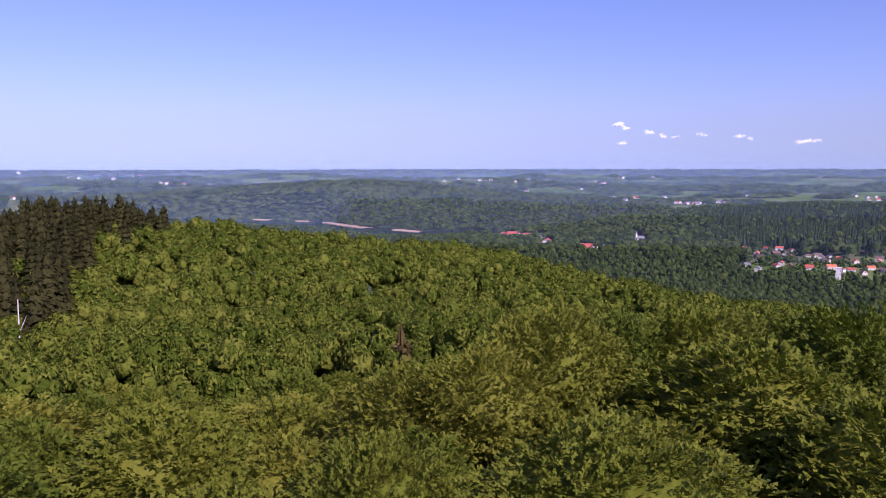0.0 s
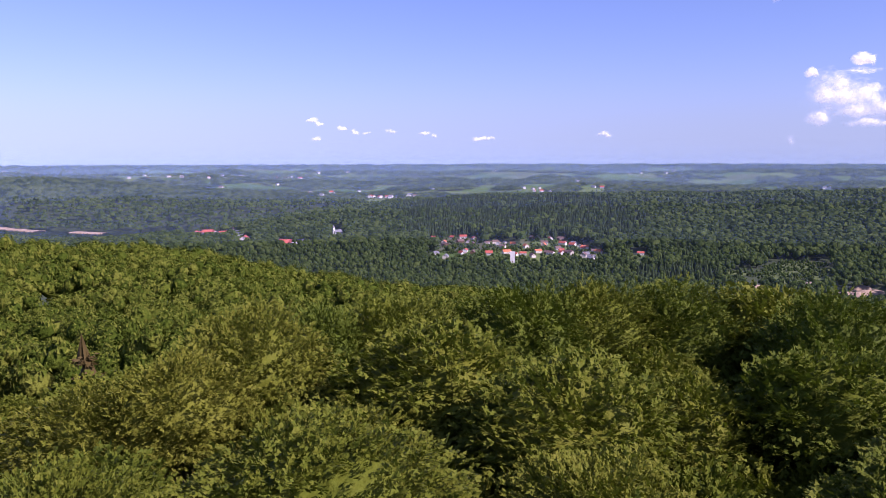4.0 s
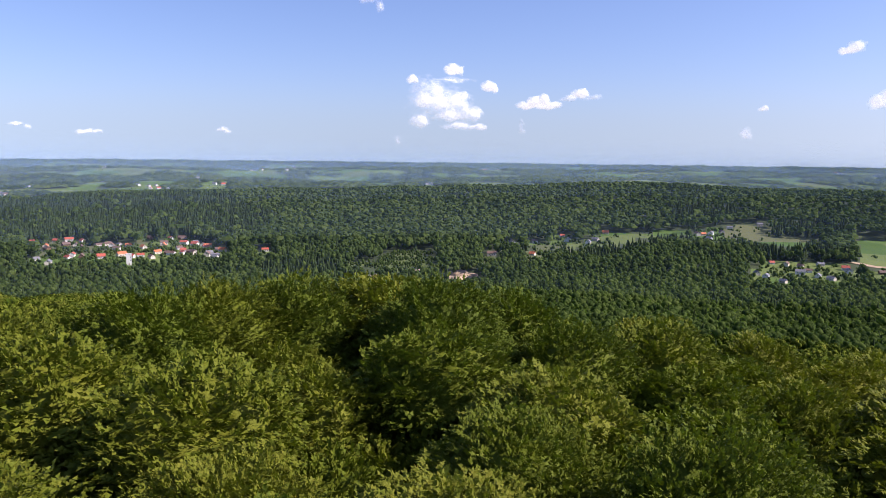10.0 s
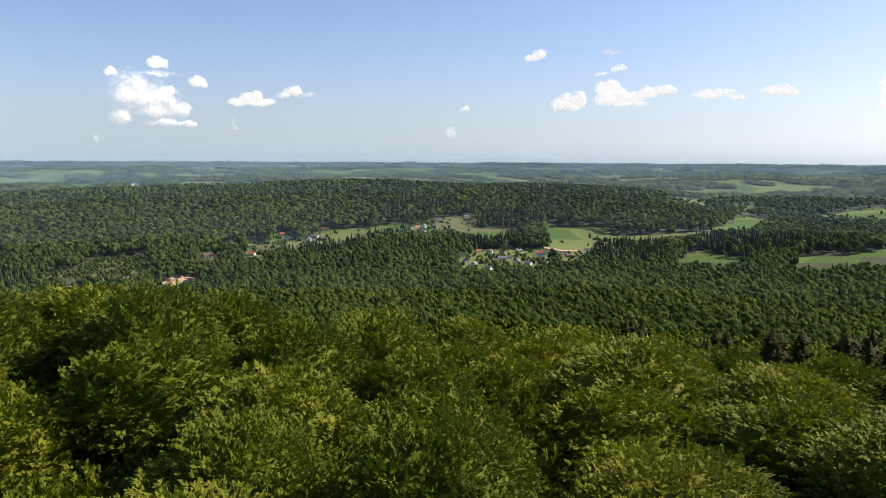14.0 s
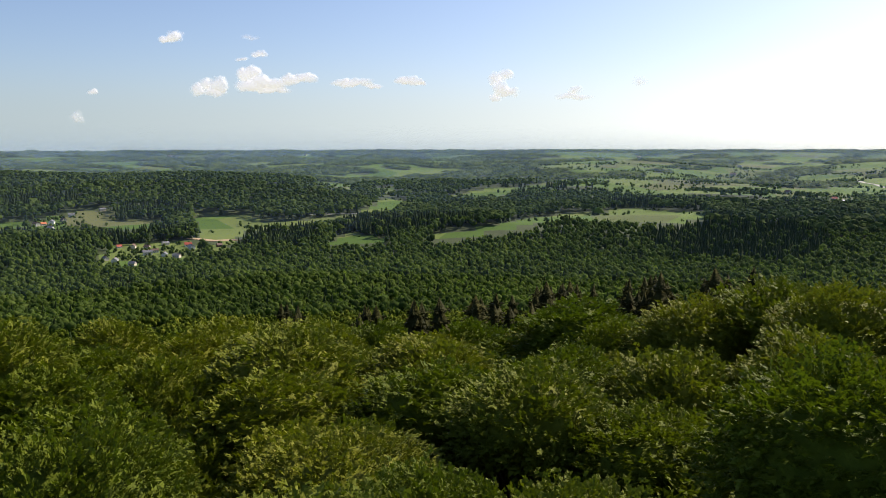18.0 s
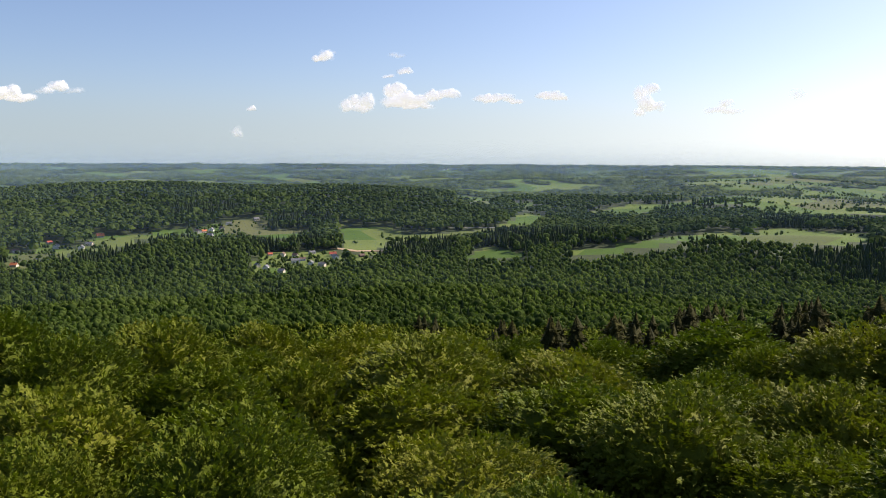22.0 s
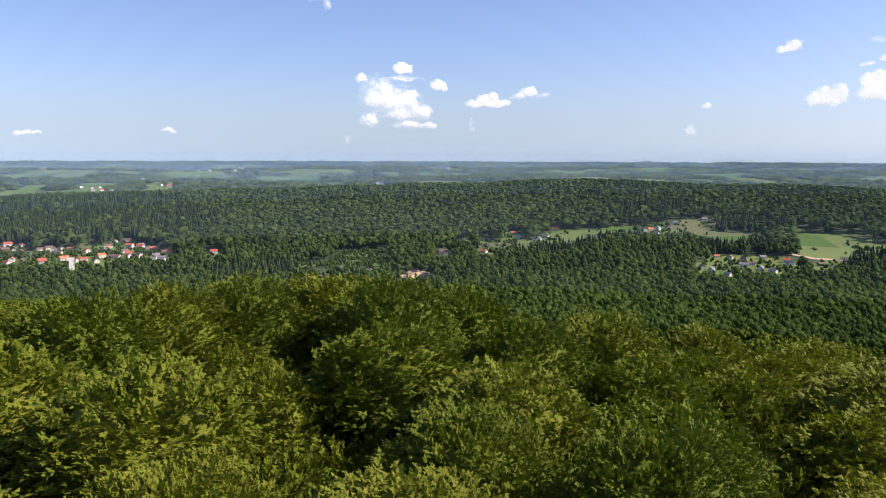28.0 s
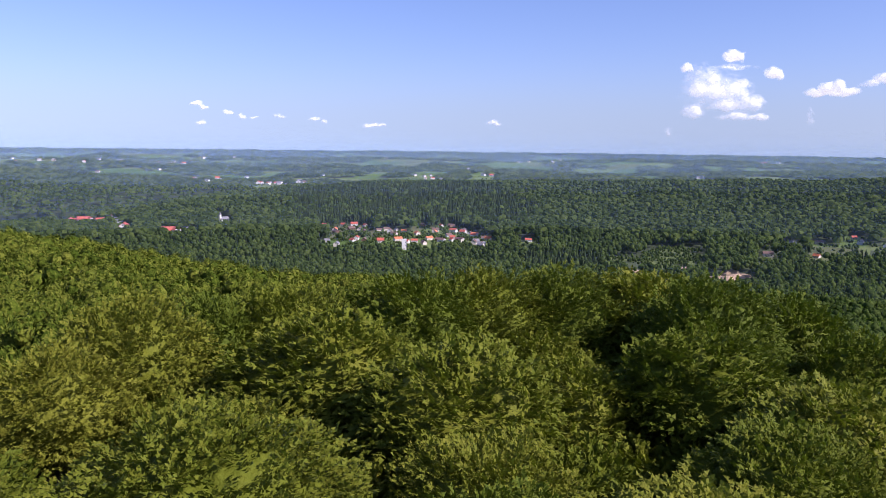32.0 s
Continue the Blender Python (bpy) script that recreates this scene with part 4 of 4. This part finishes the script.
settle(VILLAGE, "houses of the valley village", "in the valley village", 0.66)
settle(LAKESIDE, "houses by the lake", "near the lake", 1.15)
settle(HAMLET, "houses of the meadow hamlet", "beside the meadows", 0.7)
settle(ESTATE, "houses of the hamlet by the wood", "beside the wood", 0.62)
settle(FARMS, "farmhouses on the plain", "on farmland", 1.15, 5.0)
settle(PLAIN, "houses on the far plain", "on the far plain", 1.0, 5.5)
settle(WEST, "houses on the western plain", "beyond the lake", 1.0, 5.5)
settle(MIDDLE, "houses behind the ridge", "behind the ridge", 1.0, 5.5)

g = np.random.default_rng(31)
specks = []
for az, r, num, span in ((4, 3450, 10, 3.0), (11, 3720, 12, 3.0), (17.5, 2300, 8, 1.2), (19.6, 2400, 6, 0.8), (13, 2560, 6, 1.4), (-17.5, 3350, 9, 2.2), (-6, 4350, 8, 3.0),
                         (30, 2500, 6, 2.0), (37, 4000, 9, 3.0), (52, 4300, 8, 4.0), (80, 4300, 9, 5.0), (-24, 4300, 8, 3.0)):
    specks += [(("wg", "wg", "wr", "cb")[i % 4], az + span * float(g.uniform(-1, 1)), r + float(g.uniform(-120, 120))) for i in range(num)]
settle(specks, "scattered houses of the plain", "scattered over the plain", 0.9, 4.5)

# a plain white tower at the village and a small church
x, y = (float(v) for v in polar(27.05, 905))
tower = new("white_tower")
tower.matrix_basis = pose(x, y, float(ground(x, y)), 0, 0, -27)
mesh_object("shaft", *box(-2.7, 2.7, -2.7, 2.7, -1, 11.5), WHITE, tower)
mesh_object("parapet", *box(-2.95, 2.95, -2.95, 2.95, 11.5, 12.1), WHITE, tower)
mesh_object("door", *box(-0.5, 0.5, -2.76, -2.7, 0, 2.0), PLANK, tower)
for z in (4.5, 8.0):
    mesh_object("window", *box(1.2, 2.0, -2.76, -2.7, z, z + 1.2), GLASS, tower)
tagged(tower, "plain white square tower above the village trees", "tower")
x, y = (float(v) for v in polar(14.2, 1240))
church = new("church")
church.matrix_basis = pose(x, y, float(ground(x, y)), 0, 0, 20)
mesh_object("wall", *gable(6.5, 3.6, 5.0, 3.4), WHITE, church)
mesh_object("roof", *roof_slabs(6.5, 3.6, 5.0, 3.4), GREYTILE, church)
mesh_object("belfry", *box(-8.8, -5.8, -1.5, 1.5, -1, 12), WHITE, church)
mesh_object("spire", np.array([(-9.1, -1.8, 12.0), (-5.5, -1.8, 12.0), (-5.5, 1.8, 12.0), (-9.1, 1.8, 12.0), (-7.3, 0, 16.5)]),
            np.array([(0, 1, 4), (1, 2, 4), (2, 3, 4), (3, 0, 4), (0, 3, 2), (0, 2, 1)]), GREYTILE, church)
for xx in (-3, 0, 3):
    mesh_object("window", *box(xx - 0.5, xx + 0.5, -3.66, -3.6, 1.6, 3.8), GLASS, church)
tagged(church, "small white church with a low belfry", "church")


# ---- tracks, beaches and the sand pit ----
def ribbon(name, path, width, mat, lift, label, category, level=None, depth=0.6):
    """A strip that follows the ground along (bearing, distance) points."""
    a = np.interp(np.linspace(0, 1, 60), np.linspace(0, 1, len(path)), [p[0] for p in path])
    r = np.interp(np.linspace(0, 1, 60), np.linspace(0, 1, len(path)), [p[1] for p in path])
    x, y = polar(a, r)
    dx, dy = np.gradient(x), np.gradient(y)
    q = np.hypot(dx, dy)
    wd = width * (0.8 + 0.25 * np.sin(np.arange(60) * 0.9)) if level is not None else np.full(60, width)
    nx, ny = -dy / q * wd / 2, dx / q * wd / 2
    rows = []
    for k in (-1, 1):
        px, py = x + k * nx, y + k * ny
        z = ground(px, py) + lift if level is None else np.full(60, level)
        rows += [np.stack([px, py, z], 1), np.stack([px, py, z - depth], 1)]
    v = np.vstack(rows)
    f = []
    for i in range(59):
        for o, p in ((0, 120), (60, 0), (120, 180)):
            f += [(o + i, o + i + 1, p + i + 1), (o + i, p + i + 1, p + i)]
    return tagged(mesh_object(name, v, np.array(f), mat), label, category, kind="structure")


ribbon("road", ((122.6, 2560), (124, 2300), (126, 2060), (127.6, 1900), (131, 1750)), 9, TRACK, 0.5, "pale country road across the farmland", "road")
ribbon("road", ((121.5, 1640), (122.3, 1520), (121.6, 1440)), 5, TRACK, 0.5, "pale farm track", "road")
ribbon("road", ((76.6, 1010), (78.3, 985), (80.4, 990), (81.6, 1030)), 9, SAND, 0.5, "sandy track at the edge of the hamlet", "road")
ribbon("road", ((90.8, 1330), (90.2, 1300), (88, 1270), (85, 1240)), 5, TRACK, 0.5, "pale track along the edge of the wood", "road")


def shore(az):
    far = np.interp(az, (-42, -14, -8.4, -5.4, -1.8, 3.6, 7, 13, 15), (2500, 2205, 2015, 1819, 1733, 1720, 1789, 1973, 2000))
    return float(far + 10 * np.sin(az / 0.9)) + 3


for a0, a1, w_ in ((-13.5, -12.4, 26), (-10.6, -9.6, 22), (-8.5, -5.5, 30), (-3.5, -1.6, 26), (5.9, 7.5, 30)):
    ribbon("beach", [(a, shore(a)) for a in np.linspace(a0, a1, 8)], w_, SAND, 0, "narrow pale sand beach on the lake shore", "beach", LAKE_Z + 1.2, 2.0)


def heap(seed, radius, height):
    g = np.random.default_rng(seed)
    v, f = [(0, 0, height)], []
    for i, (q, z) in enumerate(((0.4, 0.75), (0.75, 0.35), (1.0, -0.15))):
        for j in range(10):
            t = j * 0.628 + g.normal(0, 0.1)
            k = q * radius * g.uniform(0.8, 1.2)
            v.append((k * math.cos(t), k * math.sin(t), height * z * g.uniform(0.8, 1.2)))
    f = [(0, 1 + j, 1 + (j + 1) % 10) for j in range(10)]
    for i in range(2):
        o, p = 1 + 10 * i, 11 + 10 * i
        for j in range(10):
            f += [(o + j, p + j, p + (j + 1) % 10), (o + j, p + (j + 1) % 10, o + (j + 1) % 10)]
    return np.array(v), np.array(f)


g = np.random.default_rng(77)
for i, (az, r) in enumerate(((44.0, 806), (44.6, 815), (49.2, 795), (49.7, 806), (50.2, 798), (50.7, 812), (51.2, 820), (50.4, 830), (47.4, 840))):
    x, y = (float(v) for v in polar(az, r))
    ob = mesh_object("mound", *heap(600 + i, g.uniform(8, 13), g.uniform(2.2, 4.5)), SAND, None, True)
    ob.location = (x, y, float(ground(x, y)))
    tagged(ob, "bare mound of pale reddish sand", "mound", "mounds of the sand pit")

# a pale dead trunk before the spruces
x, y = (float(v) for v in polar(-28.9, 135))
snag = new("dead_tree")
snag.location = (x, y, float(ground(x, y)))
tz = EYE - 135 * math.tan(radians(8.6)) - float(ground(x, y))
mesh_object("trunk", *gather([tube((0, 0, -0.5), (0.1, 0.1, tz * 0.6), 0.22, 0.18, 7), tube((0.1, 0.1, tz * 0.6), (0.3, 0, tz), 0.18, 0.08, 7)]), BIRCH, snag)
mesh_object("branch", *tube((0.15, 0.1, tz * 0.8), (1.2, 0.5, tz * 0.9), 0.1, 0.03, 5), BIRCH, snag)
tagged(snag, "pale bare trunk of a dead tree", "tree")


# ---- clouds and sheets that imitate haze ----
def cloud_material(name, glow):
    """White vapour, as dense as the cloud is thick."""
    m, n, l, b = material(name, 1.0, 0, 0.0)
    b.inputs["Base Color"].default_value = (0.78, 0.76, 0.77, 1)
    # emission stands in for sunlight scattered inside the cloud
    b.inputs["Emission Color"].default_value = (1.0, 0.97, 0.97, 1)
    b.inputs["Emission Strength"].default_value = glow
    thick = n.new("ShaderNodeAttribute")
    thick.attribute_name = "vapour"
    tc = n.new("ShaderNodeTexCoord")
    f = blended(n, l, noise_at(n, l, 0.02, 3.0, tc.outputs["Object"]), noise_at(n, l, 0.05, 3.0, tc.outputs["Object"]))
    rag = n.new("ShaderNodeMath")
    rag.operation = "MULTIPLY_ADD"
    l.new(f, rag.inputs[0])
    rag.inputs[1].default_value = -0.9
    l.new(thick.outputs["Fac"], rag.inputs[2])
    ease = n.new("ShaderNodeMapRange")
    ease.interpolation_type = "SMOOTHSTEP"
    l.new(rag.outputs[0], ease.inputs["Value"])
    ease.inputs["From Min"].default_value, ease.inputs["From Max"].default_value = -0.38, 0.5
    s = n.new("ShaderNodeMixShader")
    l.new(ease.outputs[0], s.inputs[0])
    l.new(n.new("ShaderNodeBsdfTransparent").outputs[0], s.inputs[1])
    l.new(b.outputs[0], s.inputs[2])
    l.new(s.outputs[0], n["Material Output"].inputs[0])
    return m


CLOUD = cloud_material("cloud", 0.66)


def cloud(seed, dense, puffs):
    """A heap cloud of round puffs (bearing, elevation, half breadth and half height in degrees), bulging towards the plain."""
    g = np.random.default_rng(seed)
    r = 4500.0
    k = r * math.pi / 180
    p = np.array(puffs)
    a0, e0 = p[:, 0].mean(), p[:, 1].mean()
    reach = p[:, 2].max() * 0.8 + 0.3
    step = max(0.05, (np.ptp(p[:, 0]) + 2 * reach) / 90)
    u, v = np.meshgrid(np.arange(p[:, 0].min() - reach, p[:, 0].max() + reach, step) - a0,
                       np.arange(p[:, 1].min() - p[:, 3].max() - 0.3, p[:, 1].max() + p[:, 3].max() + 0.3, step) - e0)
    uu, vv = u.copy(), v.copy()
    for f in (4.0, 8.0, 15.0):
        a, b, c, d, e, h = g.uniform(0.6, 1.3, 6)
        uu = uu + 0.22 / f * np.sin(f * (a * u + b * v) + 9 * c)
        vv = vv + 0.22 / f * np.sin(f * (d * v - e * u) + 9 * h)
    clear, bulk = np.ones_like(u), np.zeros_like(u)
    for az, el, w, h in puffs:
        up = (vv - el + e0) / h
        q = np.clip(1.25 - ((uu - az + a0) / w) ** 2 - np.where(up < 0, 1.5 * up, up) ** 2, 0, 1.25) / 1.25
        clear = clear * (1 - 0.95 * q)
        bulk = np.maximum(bulk, np.sqrt(q) * min(w, h))
    fill = (1 - clear) * dense
    nv, nu = u.shape
    pts = np.stack([u * k, -bulk * k * 1.2, v * k], -1).reshape(-1, 3)
    i, j = np.meshgrid(np.arange(nv - 1), np.arange(nu - 1), indexing="ij")
    o = (i * nu + j).ravel()
    quads = np.stack([o, o + 1, o + nu + 1, o + nu], 1)
    quads = quads[fill.ravel()[quads].max(1) > 0.001]
    ob = mesh_object("cloud", pts, quads, CLOUD, None, True)
    ob.data.attributes.new("vapour", "FLOAT", "POINT").data.foreach_set("value", fill.ravel().astype(np.float32))
    x, y = polar(a0, r)
    ob.matrix_basis = pose(float(x), float(y), EYE + r * math.tan(radians(e0)), 0, 0, -a0)
    return tagged(ob, "small white heap cloud low in a clear sky" if dense > 0.7 else "thin faint wisp of white cloud", "cloud", kind="structure")


for i, (dense, puffs) in enumerate((
        (1.0, ((46.75, 5.49, 0.46, 0.46),)), (1.0, ((49.6, 6.2, 0.55, 0.5), (50.0, 6.15, 0.55, 0.5))), (1.0, ((52.29, 5.04, 0.55, 0.50), (52.6, 4.85, 0.35, 0.35))),
        (0.62, ((48.59, 4.71, 0.66, 0.58), (48.41, 3.83, 1.16, 0.66), (49.83, 3.84, 1.16, 0.66), (50.86, 3.05, 1.16, 0.75), (49.44, 2.95, 1.24, 0.58),
                (47.33, 2.53, 0.83, 0.66), (51.61, 2.17, 0.75, 0.33), (50.07, 2.23, 1.24, 0.37), (47.59, 4.02, 0.75, 0.75), (50.34, 4.44, 0.58, 0.41))),
        (0.42, ((48.82, 3.63, 2.6, 1.8), (47.8, 4.6, 1.3, 1.3), (49.8, 5.5, 1.6, 0.3))),
        (1.0, ((54.84, 3.74, 0.66, 0.33), (55.55, 4.02, 0.50, 0.50), (56.21, 4.10, 0.50, 0.50), (56.89, 3.74, 0.75, 0.37), (55.83, 3.70, 1.24, 0.29))),
        (1.0, ((58.79, 4.52, 0.66, 0.46),)), (0.55, ((58.0, 4.22, 0.7, 0.3), (59.7, 4.3, 0.7, 0.3))),
        (0.95, ((76.32, 7.15, 0.66, 0.54), (75.78, 7.01, 0.50, 0.33))), (0.5, ((81.33, 7.32, 0.75, 0.25),)), (0.9, ((81.91, 6.21, 0.58, 0.33),)), (0.8, ((80.74, 5.87, 0.58, 0.21),)),
        (0.85, ((77.64, 3.71, 0.50, 0.58), (78.32, 4.09, 0.58, 0.50), (79.09, 4.07, 0.66, 0.75), (78.72, 3.61, 0.91, 0.50))),
        (1.0, ((80.77, 4.73, 0.58, 0.58), (81.40, 4.98, 0.66, 0.58), (81.90, 4.31, 0.91, 0.58), (81.17, 4.03, 1.08, 0.58), (82.90, 4.21, 1.00, 0.50),
               (83.91, 4.49, 0.66, 0.50), (84.91, 4.61, 1.00, 0.46), (82.47, 3.80, 1.66, 0.33))),
        (0.95, ((87.78, 4.29, 1.16, 0.37), (88.80, 4.40, 1.08, 0.37), (89.81, 4.15, 0.83, 0.21))),
        (0.95, ((91.92, 4.47, 0.75, 0.33), (92.73, 4.50, 0.91, 0.41), (93.34, 4.33, 0.41, 0.21))),
        (0.85, ((98.54, 4.59, 0.50, 0.58), (99.32, 4.85, 0.58, 0.58), (98.94, 3.88, 0.66, 0.75), (99.62, 3.67, 0.75, 0.50), (98.56, 3.29, 0.41, 0.41))),
        (0.8, ((104.23, 3.75, 0.58, 0.41), (103.79, 3.38, 1.00, 0.33), (104.74, 3.28, 0.75, 0.25))), (0.6, ((108.74, 4.30, 0.58, 0.41),)),
        (0.9, ((71.05, 3.46, 0.32, 0.28),)), (0.5, ((70.04, 1.74, 0.50, 0.50),)), (0.4, ((54.70, 2.07, 0.33, 0.75),)), (0.4, ((45.80, 1.17, 0.33, 0.41),)),
        (0.66, ((12.52, 2.73, 0.58, 0.25), (13.03, 2.53, 0.41, 0.21))), (0.55, ((12.81, 1.45, 0.41, 0.25),)),
        (0.5, ((14.63, 2.22, 0.41, 0.21), (15.56, 1.90, 0.41, 0.25), (16.37, 1.90, 0.33, 0.17))), (0.45, ((18.21, 2.02, 0.58, 0.21),)),
        (0.5, ((20.62, 1.86, 0.58, 0.21), (21.28, 1.65, 0.33, 0.21))), (0.58, ((24.64, 1.44, 0.75, 0.25), (25.46, 1.48, 0.41, 0.17))),
        (0.58, ((33.51, 1.72, 0.62, 0.25),)), (0.42, ((43.63, 10.87, 0.83, 0.50), (44.44, 10.43, 0.41, 0.58))))):
    cloud(700 + i, dense, puffs)


def haze(r, dense, top):
    """A thin leaning sheet over the plain, its blue tint imitating haze, fading upwards."""
    m, n, l, b = material("painted_haze", 1.0, 0, 0.0)
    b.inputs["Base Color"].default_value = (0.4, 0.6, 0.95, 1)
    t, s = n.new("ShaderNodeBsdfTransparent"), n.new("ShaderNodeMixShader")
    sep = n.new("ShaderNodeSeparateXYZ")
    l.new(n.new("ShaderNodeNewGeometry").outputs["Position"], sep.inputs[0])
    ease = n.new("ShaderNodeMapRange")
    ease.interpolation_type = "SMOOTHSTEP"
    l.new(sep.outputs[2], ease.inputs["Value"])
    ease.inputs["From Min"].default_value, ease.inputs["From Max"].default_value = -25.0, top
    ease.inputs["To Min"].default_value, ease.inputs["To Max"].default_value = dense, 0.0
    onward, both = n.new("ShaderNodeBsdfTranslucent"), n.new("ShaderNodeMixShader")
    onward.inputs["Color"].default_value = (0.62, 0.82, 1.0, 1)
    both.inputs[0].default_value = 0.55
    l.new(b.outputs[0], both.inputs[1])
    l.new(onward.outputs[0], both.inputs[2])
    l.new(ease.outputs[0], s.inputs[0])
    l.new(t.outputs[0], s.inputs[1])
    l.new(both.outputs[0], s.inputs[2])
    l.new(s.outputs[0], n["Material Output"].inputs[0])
    az = np.arange(-60, 161, 2.0)
    k = len(az)
    rows = []
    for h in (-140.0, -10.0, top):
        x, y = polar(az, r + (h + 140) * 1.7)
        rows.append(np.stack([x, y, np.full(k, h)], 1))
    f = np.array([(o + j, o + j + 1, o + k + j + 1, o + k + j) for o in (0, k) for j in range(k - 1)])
    tagged(mesh_object("haze", np.vstack(rows), f, m, None, True), "thin bluish see-through sheet that imitates haze over the plain", "haze", kind="structure")


# tinted sheets added one behind another, so the painted haze thickens with distance
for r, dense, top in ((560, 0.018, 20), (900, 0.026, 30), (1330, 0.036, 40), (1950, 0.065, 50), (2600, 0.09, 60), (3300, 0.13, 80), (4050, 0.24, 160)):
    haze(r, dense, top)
